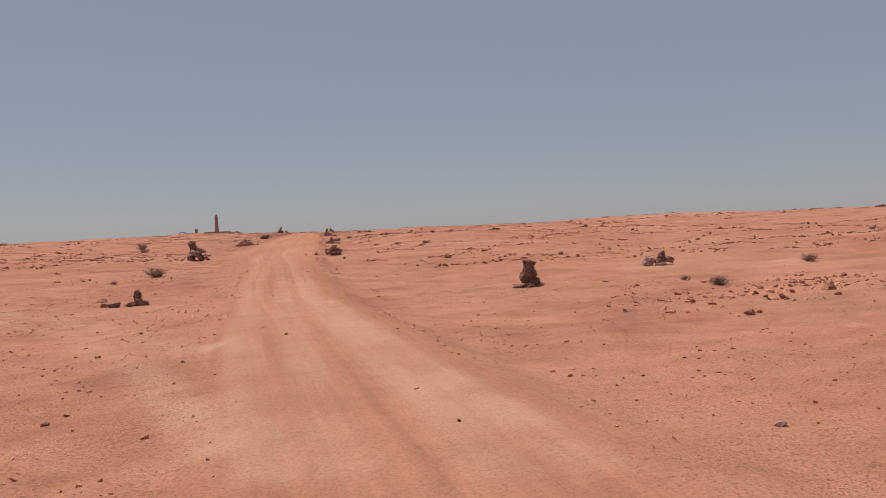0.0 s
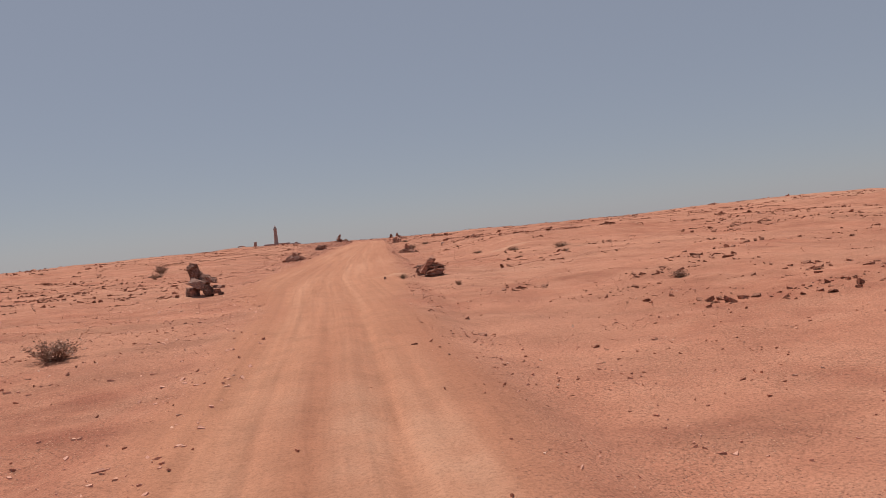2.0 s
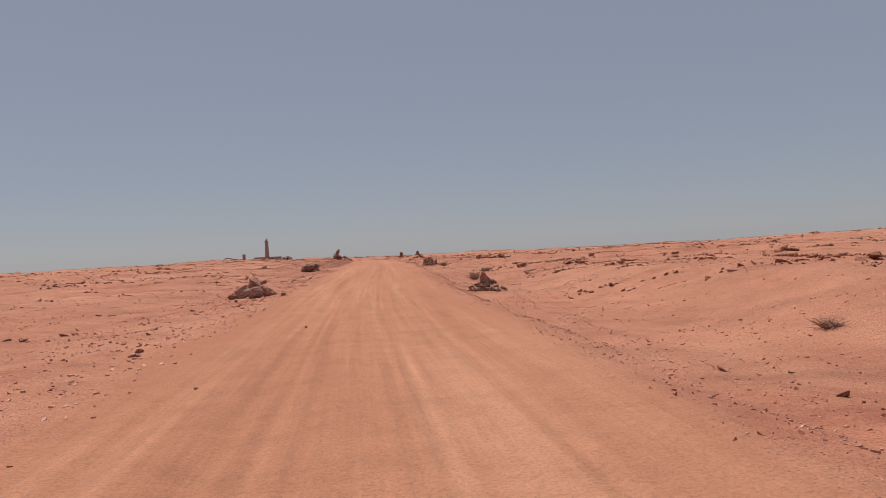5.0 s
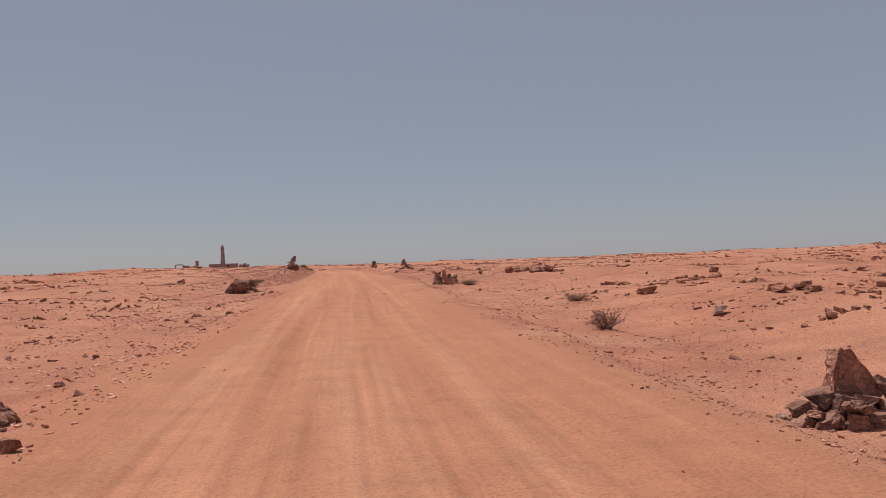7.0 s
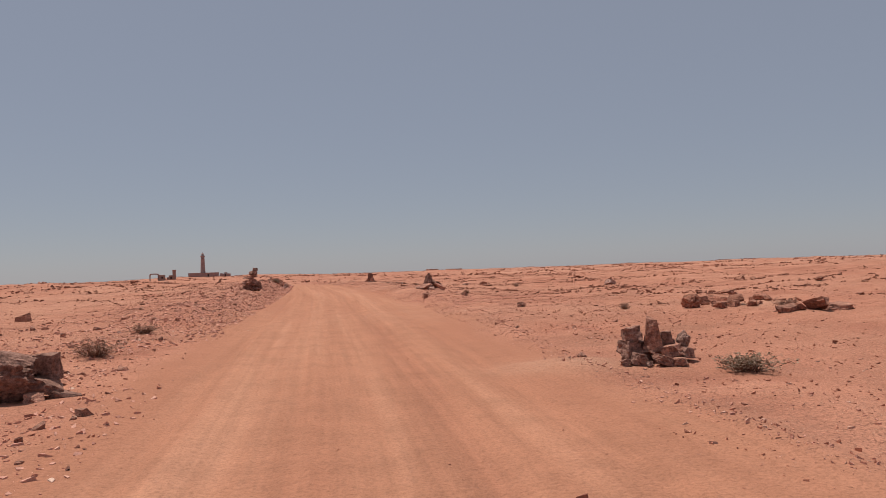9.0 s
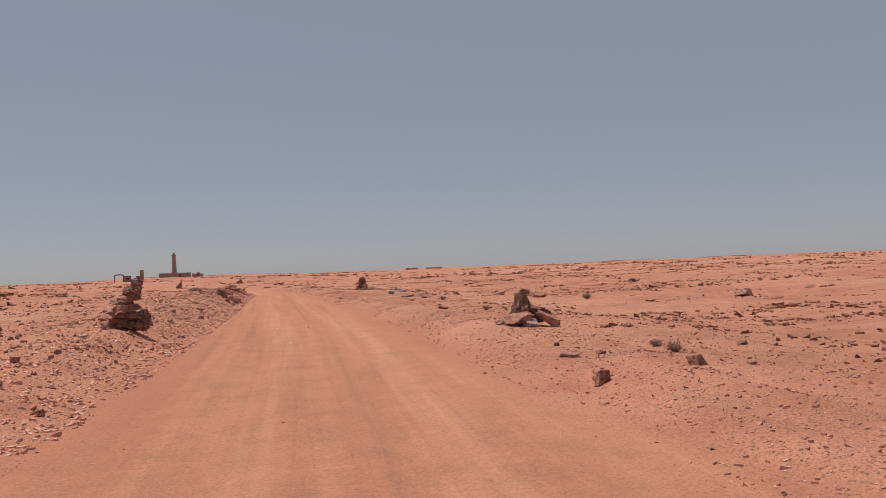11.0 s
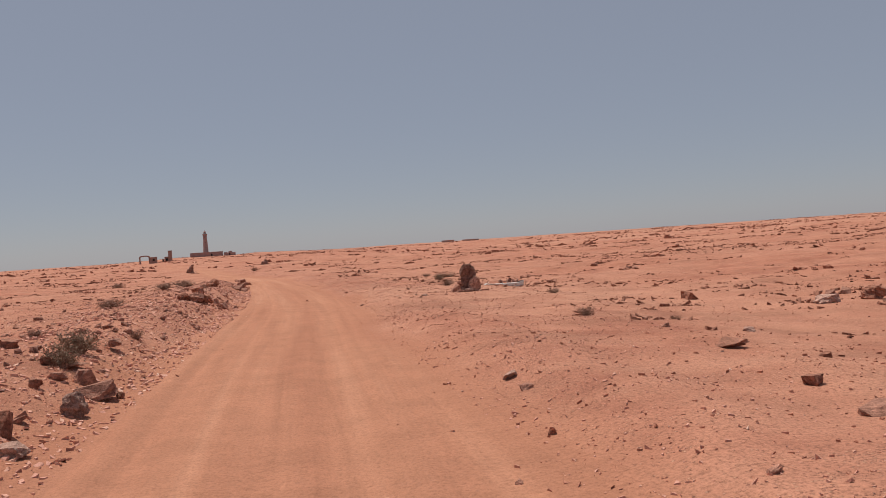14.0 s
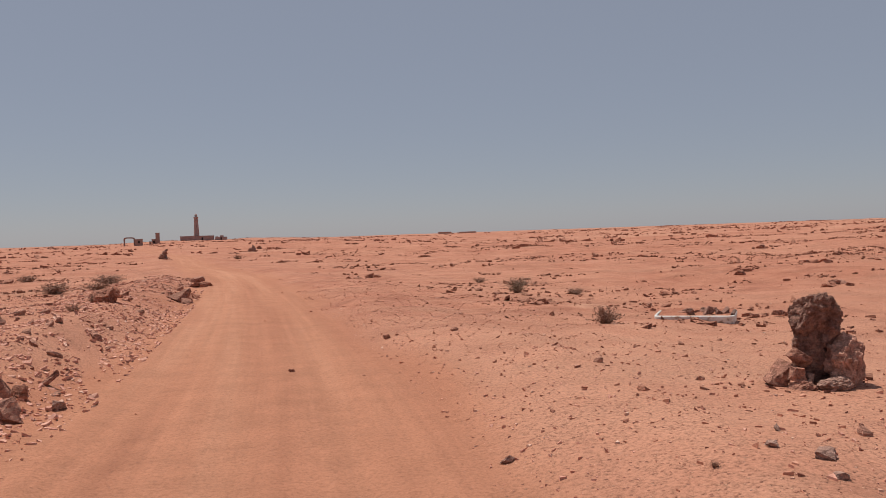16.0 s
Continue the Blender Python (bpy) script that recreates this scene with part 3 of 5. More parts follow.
cairn(1120, 0.2, 86.10, 0.99, "heap of brown stones crowned by a dark upright wedge", [
    (0.08, 0.06, 0.48, 0.52, 0.24, 0.5, 0, 4, 8, "wedge", R), (0.36, 0.08, 0.36, 0.3, 0.22, 0.14, 0, 34, 0, "slab", D), (-0.24, 0, 0.27, 0.3, 0.24, 0.16, 0, -18, 0, "slab", D), (-0.1, -0.12, 0.22, 0.18, 0.18, 0.18, 0, 10, 30, "block", D), (0.1, -0.14, 0.24, 0.3, 0.22, 0.14, 0, 10, 0, "slab", D),
    (0.16, -0.3, 0.1, 0.42, 0.24, 0.17, 0, 0, 4, "block", R), (-0.3, -0.26, 0.1, 0.26, 0.2, 0.12, 0, -22, 20, "slab", D), (-0.08, -0.34, 0.09, 0.22, 0.18, 0.18, 0, 6, 0, "block", R), (-0.52, -0.2, 0.08, 0.22, 0.16, 0.13, 0, -30, 0, "block", R), (0.48, -0.28, 0.08, 0.32, 0.26, 0.17, 0, 8, 0, "lump", P),
    (0.44, -0.06, 0.2, 0.28, 0.24, 0.14, 0, 22, 0, "slab", R), (0.72, 0.02, 0.1, 0.26, 0.2, 0.1, 0, 26, 0, "slab", D), (0.04, 0.1, 0.13, 0.8, 0.5, 0.26, 0, 0, 0, "lump", D), (-0.36, -0.42, 0.03, 0.1, 0.08, 0.07, 0, 0, 0, "lump", D), (0.3, -0.18, 0.2, 0.22, 0.18, 0.12, 0, 16, 40, "slab", R), (-0.46, -0.08, 0.2, 0.26, 0.2, 0.12, 0, -24, 0, "slab", D), (-0.62, -0.3, 0.06, 0.2, 0.16, 0.13, 0, -20, 40, "block", D), (0.02, 0.02, 0.3, 0.4, 0.3, 0.14, 0, 8, 0, "slab", D)] + rubble(26, 0.62, 0.4, 4, 0.1, 0.17, 0.34))
cairn(1500, -8.20, 111.00, 1.000, "large pitted boulder with dark blocks and slabs behind", [
    (0, 0, 0.28, 0.85, 0.6, 0.6, 0, -6, 0, "lump", D), (0.4, 0.25, 0.42, 0.36, 0.3, 0.34, 0, 0, 10, "block", D), (0.02, 0.2, 0.5, 0.7, 0.4, 0.2, 0, 10, 0, "slab", D), (0.48, 0.05, 0.2, 0.5, 0.3, 0.18, 0, 10, 0, "block", D),
    (0.75, 0, 0.08, 0.4, 0.2, 0.1, 0, 12, 0, "slab", D), (0.45, -0.15, 0.07, 0.3, 0.2, 0.16, 0, 0, 0, "block", R), (-0.4, -0.1, 0.15, 0.4, 0.35, 0.34, 0, 0, 0, "lump", D)])
cairn(1441, 0.01, 110.80, 1.000, "cairn of angular stones with an upright slab", [
    (0.0, -0.06, 0.38, 0.30, 0.2, 0.52, 0, 2, 6, "block", R), (-0.27, 0.02, 0.4, 0.3, 0.28, 0.2, 0, -10, 0, "block", D), (-0.26, 0, 0.2, 0.38, 0.34, 0.24, 0, 4, 20, "block", D), (0.2, 0.05, 0.34, 0.18, 0.2, 0.16, 0, 0, 0, "block", D),
    (0.44, 0.04, 0.29, 0.2, 0.18, 0.26, 0, 18, 0, "lump", P), (0.22, -0.12, 0.17, 0.34, 0.26, 0.16, 0, -8, 0, "slab", R), (0.44, -0.08, 0.13, 0.34, 0.22, 0.14, 0, 10, 0, "block", D), (0.0, 0.15, 0.15, 0.8, 0.4, 0.3, 0, 0, 0, "block", D),
    (-0.24, -0.22, 0.08, 0.26, 0.2, 0.16, 0, 12, 0, "block", D), (-0.44, -0.3, 0.06, 0.16, 0.12, 0.1, 0, -30, 0, "block", D), (0.06, -0.3, 0.07, 0.36, 0.22, 0.12, 0, 20, 0, "slab", R), (0.26, -0.34, 0.05, 0.22, 0.16, 0.1, 0, 0, 0, "block", R)] + rubble(5, 0.5, 0.4, 9, 0.06, 0.13, 0.02))
cairn(1739, 0.77, 136.84, 1.067, "pointed pitted rock over tilted grey slabs", [
    (-0.05, 0.12, 0.38, 0.54, 0.42, 0.79, 0, 4, 0, "spike", D), (0.14, 0.1, 0.28, 0.62, 0.36, 0.3, 0, 28, 0, "lump", D), (-0.2, -0.16, 0.2, 0.64, 0.40, 0.17, 24, -28, 6, "slab", R), (0.39, 0.06, 0.29, 0.34, 0.26, 0.1, 0, 26, 0, "slab", D),
    (0.42, -0.06, 0.16, 0.6, 0.34, 0.17, 14, 30, 0, "slab", R), (0.05, -0.24, 0.08, 0.34, 0.26, 0.14, 26, 4, 20, "slab", P), (-0.6, -0.06, 0.05, 0.34, 0.3, 0.1, 0, -10, 0, "slab", R), (-0.1, 0.08, 0.14, 0.8, 0.4, 0.26, 0, 0, 0, "lump", D), (-0.5, 0.06, 0.1, 0.3, 0.24, 0.16, 0, -20, 10, "slab", P)])
cairn(1806, -7.62, 138.71, 0.990, "stacked cairn of dark flat rocks on a pale block", [
    (-0.36, -0.04, 0.11, 0.4, 0.32, 0.24, 0, 0, 0, "block", R), (0.0, 0, 0.17, 0.85, 0.5, 0.36, 0, 0, 10, "lump", D), (0.34, 0.02, 0.24, 0.42, 0.36, 0.26, 0, 8, 40, "block", D), (0.28, -0.06, 0.1, 0.42, 0.36, 0.22, 0, 12, 0, "lump", D), (-0.04, 0, 0.38, 0.92, 0.5, 0.18, 0, 5, 0, "slab", D), (0.02, -0.04, 0.5, 0.62, 0.46, 0.16, 0, -8, 30, "block", R),
    (-0.1, 0, 0.62, 0.6, 0.42, 0.1, 0, 6, 0, "slab", D), (0.06, 0, 0.7, 0.5, 0.4, 0.14, 0, -10, 0, "slab", R), (0.12, 0.04, 0.86, 0.42, 0.35, 0.3, 0, -14, 0, "lump", D), (0.2, 0.02, 1.0, 0.24, 0.26, 0.24, 0, 8, 0, "block", D), (0.36, 0, 0.36, 0.26, 0.22, 0.24, 0, 10, 0, "lump", R)])
cairn(2163, 0.30, 172.92, 0.781, "big dark pitted rock propped with reddish boulders", [
    (0.05, 0.12, 0.88, 0.64, 0.5, 0.64, 0, 8, 0, "lump", D), (0.2, 0.16, 0.68, 0.52, 0.44, 0.62, 0, 10, 40, "lump", D), (-0.03, 0.14, 0.44, 0.44, 0.4, 0.92, 0, 0, 0, "lump", D), (0.3, -0.08, 0.34, 0.54, 0.46, 0.74, 0, 8, 60, "lump", W), (-0.48, 0, 0.2, 0.28, 0.3, 0.38, 0, 25, 0, "block", R),
    (-0.25, -0.06, 0.4, 0.34, 0.22, 0.16, 0, 36, 0, "block", R), (-0.33, -0.16, 0.22, 0.24, 0.22, 0.18, 0, 10, 0, "block", R), (-0.3, -0.26, 0.08, 0.36, 0.28, 0.18, 0, 0, 0, "lump", R), (0.04, -0.32, 0.1, 0.42, 0.32, 0.24, 0, 4, 0, "lump", P), (-0.17, -0.2, 0.16, 0.12, 0.1, 0.14, 0, 0, 0, "block", P), (0.0, 0.1, 0.2, 0.6, 0.3, 0.4, 0, 0, 0, "lump", D)])
cairn(3518, -25.77, 273.79, 1.210, "dark cairn of stacked rocks far along the track", [
    (0, 0, 0.3, 1.0, 0.8, 0.62, 0, 0, 0, "block", D), (0.12, 0, 0.75, 0.6, 0.5, 0.4, 0, 0, 0, "block", D), (0.3, 0, 1.02, 0.4, 0.35, 0.25, 0, 0, 0, "lump", D)])
cairn(3745, -16.42, 297.99, 1.210, "dark stone heap beside the far track", [
    (0, 0, 0.3, 1.2, 0.8, 0.6, 0, 0, 0, "block", D), (0.2, 0, 0.75, 0.5, 0.5, 0.5, 0, 0, 0, "spike", D)])

# ---- single rocks ----
ROCK_MESHES = {}
LOOSE = {D: PLAIN_ROCK, P: PALE_ROCK, R: RED_ROCK}


def rock_shape(kind, tone, n):
    key = (kind, tone, n)
    if key not in ROCK_MESHES:
        me = bpy.data.meshes.new("rock")
        bm = stone_mesh(n * 101 + len(kind) * 7 + ord(tone[0]), "shard" if kind == "block" or (kind == "slab" and n % 2) else kind, 3)
        bm.to_mesh(me)
        bm.free()
        me.materials.append(LOOSE[tone])
        ROCK_MESHES[key] = me
    return ROCK_MESHES[key]


ROCK_WORDS = {"slab": "flat layered rock slab lying on the sand", "block": "angular rock lying on the sand", "lump": "rounded pitted rock lying on the sand"}
TONE_WORDS = {D: "dark brown ", P: "pale sandy ", R: "reddish brown "}


def rock(x, y, w, h, kind, tone):
    n = int(abs(x * 37 + y * 11))
    ob = new("rock", rock_shape(kind, tone, n % 7))
    sink = 0.12 if kind == "slab" else 0.2
    ob.matrix_world = pose(x, y, floor_at(x, y) + h * (0.5 - sink), n % 17 - 8, n % 23 - 11, n % 60 - 30 + 180 * (n % 2)) @ Matrix.Diagonal((w * 0.85, w * 0.65, h * 1.05, 1))
    return tagged(ob, TONE_WORDS[tone] + ROCK_WORDS[kind], "rock", "rocks on the plain")


def outcrop(x, y, w, h, n=5):
    """A low ledge of broken dark slabs that sticks out of the sand."""
    k = int(abs(x * 31 + y * 7))
    rng = random.Random(k)
    base = new("rock_ledge")
    base.matrix_world = pose(x, y, floor_at(x, y), 0, 0, k % 40 - 20)
    tagged(base, "low ledge of broken dark brown slabs in the sand", "rock ledge", "rock ledges on the plain")
    for i in range(n):
        s = w * rng.uniform(0.2, 0.42)
        t = min(h * rng.uniform(0.45, 0.85), s * 0.42)
        ob = new("slab", rock_shape(rng.choice(("slab", "slab", "block")), rng.choice((D, D, R)), rng.randrange(7)))
        ob.parent = base
        px = (i / max(n - 1, 1) - 0.5) * w * 0.8
        ob.matrix_basis = pose(px, rng.uniform(-0.25, 0.25) * w, t * 0.2 + (h * 0.3 if i == n // 2 else 0), rng.uniform(-14, 14), rng.uniform(-16, 16), rng.uniform(0, 360)) @ Matrix.Diagonal((s, s * 0.7, t, 1))
    return base


# ---- shrubs ----


def tube(verts, faces, a, b, ra, rb):
    """A thin three-sided twig from a to b."""
    way = (b - a).normalized()
    side = way.cross(Vector((0.3, 0.2, 1))).normalized()
    up = way.cross(side)
    k = len(verts)
    for p, r in ((a, ra), (b, rb)):
        for q in range(3):
            t = q * 2.094
            verts.append(p + (side * math.cos(t) + up * math.sin(t)) * r)
    for q in range(3):
        w = (q + 1) % 3
        faces.append((k + q, k + w, k + 3 + w, k + 3 + q))


def shrub_meshes(seed, leafy):
    """Twigs and leaves of one low desert shrub, one metre across and one high."""
    rng = random.Random(seed)
    tv, tf, lv, lf = [], [], [], []
    for _ in range(75):
        a = rng.uniform(0, 6.283)
        lean = rng.uniform(0.1, 1.1)
        p = Vector((math.cos(a) * rng.uniform(0, 0.16), math.sin(a) * rng.uniform(0, 0.16), -0.02))
        way = Vector((math.cos(a) * math.sin(lean), math.sin(a) * math.sin(lean), math.cos(lean) * 1.5)).normalized()
        length, r = rng.uniform(0.1, 0.2), 0.011
        for s in range(4):
            way = (way + Vector((rng.gauss(0, 0.28), rng.gauss(0, 0.28), rng.gauss(0.02, 0.24)))).normalized()
            q = p + way * length
            if q.z < 0.02:
                q.z = 0.03
            tube(tv, tf, p, q, r, r * 0.7)
            r *= 0.7
            for _ in range(2):
                d = (way + Vector((rng.gauss(0, 0.7), rng.gauss(0, 0.7), rng.gauss(0.2, 0.6)))).normalized()
                e = q + d * rng.uniform(0.05, 0.14)
                tube(tv, tf, q, e, r * 0.8, 0.003)
                for _ in range(leafy if s > 0 else 0):
                    c = q.lerp(e, rng.random()) + Vector((rng.gauss(0, 0.02), rng.gauss(0, 0.02), rng.gauss(0, 0.02)))
                    g = Vector((rng.gauss(0, 1), rng.gauss(0, 1), rng.gauss(0.4, 0.7))).normalized()
                    h = g.cross(Vector((rng.gauss(0, 1), rng.gauss(0, 1), rng.gauss(0, 1)))).normalized()
                    u, size = g.cross(h), rng.uniform(0.016, 0.036)
                    k = len(lv)
                    lv += [c - h * size, c + u * size * 0.5 + g * size * 0.2, c + h * size * 1.2, c - u * size * 0.5 + g * size * 0.2]
                    lf.append((k, k + 1, k + 2, k + 3))
            p = q
            length *= 0.86
    span = max(max(abs(v.x), abs(v.y)) for v in tv) * 2
    tall = max(v.z for v in tv)
    out = []
    for name, vs, fs in (("stem", tv, tf), ("foliage", lv, lf)):
        me = bpy.data.meshes.new(name)
        me.from_pydata([(v.x / span, v.y / span, v.z / tall) for v in vs], [], fs)
        out.append(me)
    return out


def build_twig(nt, bsdf):
    tc = nt.nodes.new("ShaderNodeTexCoord").outputs["Object"]
    nt.links.new(ramp(nt, noise_of(nt, tc, 9.0), (0.3, (0.19, 0.098, 0.065)), (0.7, (0.36, 0.205, 0.14))), bsdf.inputs["Base Color"])
    bsdf.inputs["Roughness"].default_value = 0.9


def build_leaf(a, b, c):
    def build(nt, bsdf):
        geo = nt.nodes.new("ShaderNodeNewGeometry")
        nt.links.new(ramp(nt, geo.outputs["Random Per Island"], (0.0, a), (0.6, b), (1.0, c)), bsdf.inputs["Base Color"])
        bsdf.inputs["Roughness"].default_value = 0.85
    return build


TWIG = make("dry_twig", build_twig)
DRY_LEAF = make("dry_leaf", build_leaf((0.24, 0.125, 0.088), (0.36, 0.2, 0.14), (0.48, 0.29, 0.21)))
GREEN_LEAF = make("dusty_leaf", build_leaf((0.17, 0.115, 0.074), (0.27, 0.19, 0.125), (0.38, 0.27, 0.18)))
SHRUBS = []
for n in range(7):
    tw, le = shrub_meshes(n + 3, (2, 1, 2, 0, 2, 2, 3)[n])
    tw.materials.append(TWIG)
    le.materials.append(GREEN_LEAF if n > 4 else DRY_LEAF)
    SHRUBS.append((tw, le))


def shrub(x, y, w, h, green=False):
    n = int(abs(x * 29 + y * 17))
    k = 5 + n % 2 if green else n % 5
    tw, le = SHRUBS[k]
    base = new("shrub")
    base.matrix_world = pose(x, y, floor_at(x, y), 0, 0, n % 360) @ Matrix.Diagonal((w * 1.08, w * 1.08, min(h * 1.1, w * 0.5), 1))
    words = "low dusty olive-green desert shrub on sand" if green else "low bare tangle of dry brown twigs on sand" if k == 3 else "low dry reddish-brown desert shrub on sand"
    tagged(base, words, "shrub", "desert shrubs")
    for name, me in (("stem", tw), ("foliage", le)):
        if len(me.vertices):
            ob = new(name, me)
            ob.parent = base
    return base


shrub(10.55, 28.5, 0.9, 0.27, True)
shrub(9.9, 29.3, 0.5, 0.17, True)
shrub(17.84, 35.0, 0.98, 0.28)
shrub(-8.84, 39.39, 0.47, 0.17)
shrub(-7.79, 42.17, 1.25, 0.38)
shrub(11.13, 45.14, 0.52, 0.17)
shrub(5.47, 45.93, 0.60, 0.17)
shrub(0.41, 49.84, 0.27, 0.16)
shrub(-1.12, 52.41, 0.32, 0.18, True)
shrub(5.95, 59.48, 0.51, 0.16)
shrub(6.79, 63.64, 1.10, 0.26)
shrub(4.92, 66.25, 0.88, 0.25)
shrub(3.58, 69.97, 0.81, 0.20)
shrub(-15.88, 77.01, 1.38, 0.43)
shrub(-17.83, 85.29, 1.44, 0.60)
shrub(0.99, 94.61, 1.02, 0.38)
shrub(2.48, 101.17, 1.32, 0.26)
shrub(0.89, 109.92, 1.10, 0.23, True)
shrub(-8.09, 114.47, 1.22, 0.30)
shrub(5.86, 116.64, 0.82, 0.23)
shrub(-8.17, 118.41, 1.10, 0.20)
shrub(3.16, 119.33, 0.37, 0.20)
shrub(1.56, 131.86, 0.45, 0.18)
shrub(1.67, 143.95, 0.34, 0.18)
shrub(2.27, 154.10, 0.46, 0.18)
shrub(10.48, 158.10, 0.91, 0.30)
shrub(-7.64, 160.67, 0.79, 0.41, True)
shrub(-7.38, 162.98, 0.41, 0.18)
shrub(1.21, 164.15, 0.51, 0.19)
shrub(-10.43, 172.92, 0.96, 0.24)
shrub(3.21, 173.15, 0.76, 0.19)
shrub(0.65, 179.53, 0.77, 0.33)
shrub(-9.13, 181.69, 0.43, 0.18)
shrub(-9.55, 184.60, 0.70, 0.24)
shrub(3.93, 190.91, 0.76, 0.19)
shrub(2.03, 191.44, 0.96, 0.42, True)
shrub(3.10, 195.48, 1.65, 0.37)
shrub(2.14, 198.22, 0.97, 0.24)
shrub(-19.63, 208.82, 1.46, 0.41)
shrub(-15.13, 264.44, 1.65, 0.57)
rock(0.42, 14.69, 0.05, 0.03, "lump", D)
rock(-3.71, 16.47, 0.12, 0.05, "lump", R)
rock(-1.44, 21.74, 0.08, 0.05, "block", R)
rock(-4.33, 23.64, 0.09, 0.06, "lump", R)
rock(6.63, 26.63, 0.10, 0.06, "block", R)
rock(-7.48, 32.52, 0.48, 0.14, "block", D)
outcrop(38.07, 56.87, 1.21, 0.40, 6)
outcrop(26.94, 59.77, 0.90, 0.49, 4)
outcrop(7.15, 70.60, 0.63, 0.17, 4)
rock(-7.16, 86.27, 0.23, 0.14, "block", D)
rock(-7.44, 88.94, 0.18, 0.09, "block", D)
rock(-8.13, 90.34, 0.18, 0.10, "lump", R)
outcrop(-10.78, 97.24, 0.61, 0.29, 4)
outcrop(-18.31, 98.83, 0.70, 0.42, 4)
rock(-6.85, 109.47, 0.22, 0.1, "block", R)
rock(-8.80, 113.46, 0.47, 0.28, "lump", R)
outcrop(28.62, 117.75, 0.88, 0.37, 4)
rock(0.91, 120.95, 0.30, 0.18, "lump", R)
rock(-13.39, 126.27, 0.59, 0.28, "block", D)
rock(1.24, 130.64, 0.31, 0.18, "block", R)
rock(14.73, 128.00, 0.44, 0.18, "lump", D)
rock(2.89, 132.22, 0.21, 0.07, "block", R)
rock(-0.30, 140.17, 0.14, 0.06, "lump", R)
rock(0.18, 143.26, 0.36, 0.12, "lump", D)
rock(-7.23, 148.09, 0.29, 0.12, "lump", R)
rock(0.75, 153.18, 0.23, 0.10, "lump", D)
rock(1.46, 154.25, 0.29, 0.11, "lump", D)
rock(12.13, 154.30, 0.64, 0.19, "block", D)
rock(1.51, 160.99, 0.25, 0.09, "block", R)
rock(9.05, 161.13, 0.59, 0.24, "lump", D)
outcrop(-7.68, 161.43, 0.79, 0.42, 4)
rock(9.09, 162.30, 0.43, 0.20, "lump", R)
outcrop(9.66, 164.38, 0.91, 0.55, 4)
outcrop(10.51, 169.26, 1.32, 0.37, 6)
rock(-4.84, 176.22, 0.10, 0.04, "block", D)
rock(-3.41, 178.68, 0.14, 0.09, "block", D)
outcrop(-9.45, 186.09, 0.69, 0.42, 4)
outcrop(24.93, 187.94, 1.00, 0.41, 4)
outcrop(12.22, 189.24, 1.40, 0.28, 6)
outcrop(3.18, 193.25, 0.70, 0.41, 4)
rock(12.51, 195.53, 0.56, 0.19, "block", D)
outcrop(17.58, 197.75, 1.39, 0.28, 6)
outcrop(-9.90, 199.97, 1.51, 0.74, 6)
outcrop(23.45, 202.37, 0.88, 0.30, 4)
outcrop(-3.14, 204.75, 0.68, 0.29, 4)
outcrop(5.85, 245.38, 1.36, 0.55, 6)
outcrop(-24.26, 268.46, 1.31, 0.79, 6)
outcrop(-20.72, 64.54, 0.86, 0.23, 4)
outcrop(-11.53, 69.08, 0.67, 0.15, 4)
outcrop(25.91, 81.71, 1.25, 0.23, 6)
outcrop(7.70, 93.30, 1.34, 0.30, 6)
outcrop(7.69, 100.82, 1.01, 0.20, 6)
outcrop(20.44, 101.38, 1.50, 0.46, 6)
outcrop(32.94, 103.58, 1.50, 0.30, 6)
outcrop(15.77, 107.17, 1.50, 0.23, 6)
rock(-7.97, 111.80, 0.52, 0.16, "slab", D)
outcrop(5.66, 115.41, 1.50, 0.26, 6)
outcrop(5.15, 117.58, 1.15, 0.34, 6)
outcrop(8.24, 123.60, 1.08, 0.25, 6)
rock(-0.45, 129.88, 0.28, 0.17, "slab", D)
rock(1.35, 165.04, 0.29, 0.08, "slab", D)
outcrop(-16.51, 165.20, 1.12, 0.28, 6)
outcrop(19.47, 167.49, 1.65, 0.50, 6)
rock(6.13, 169.45, 0.64, 0.23, "slab", D)
outcrop(22.87, 180.27, 1.65, 0.33, 6)
outcrop(5.52, 182.09, 0.89, 0.25, 4)
outcrop(-8.95, 190.95, 1.30, 0.95, 8)
outcrop(-2.72, 200.12, 1.65, 0.33, 6)
outcrop(-1.00, 212.93, 1.65, 0.26, 6)
outcrop(34.16, 229.75, 1.65, 0.56, 6)
outcrop(43.19, 241.66, 1.65, 0.66, 6)
outcrop(-18.06, 287.26, 1.65, 0.55, 6)
shrub(-7.49, 159.57, 0.66, 0.33, True)
rock(-6.82, 158.67, 0.59, 0.20, "slab", R)
rock(-7.09, 159.13, 0.42, 0.22, "block", R)
rock(-6.77, 157.68, 0.34, 0.33, "lump", P)
rock(-7.39, 159.64, 0.51, 0.12, "slab", R)
rock(-7.02, 156.51, 0.24, 0.28, "block", D)
rock(-6.79, 156.07, 0.35, 0.12, "slab", P)
rock(-8.57, 160.64, 0.32, 0.18, "block", D)
outcrop(-8.06, 163.41, 0.51, 0.24, 4)
shrub(-10.34, 172.07, 0.74, 0.26)
outcrop(-15.02, 177.09, 0.77, 0.31, 4)
rock(-8.05, 172.95, 0.62, 0.38, "lump", R)
rock(-8.36, 172.75, 0.44, 0.28, "lump", D)
rock(-7.86, 173.20, 0.45, 0.38, "lump", D)
rock(-8.16, 174.42, 0.40, 0.36, "block", R)
rock(-8.30, 174.85, 0.46, 0.30, "slab", D)
rock(-7.84, 174.10, 0.34, 0.27, "block", D)
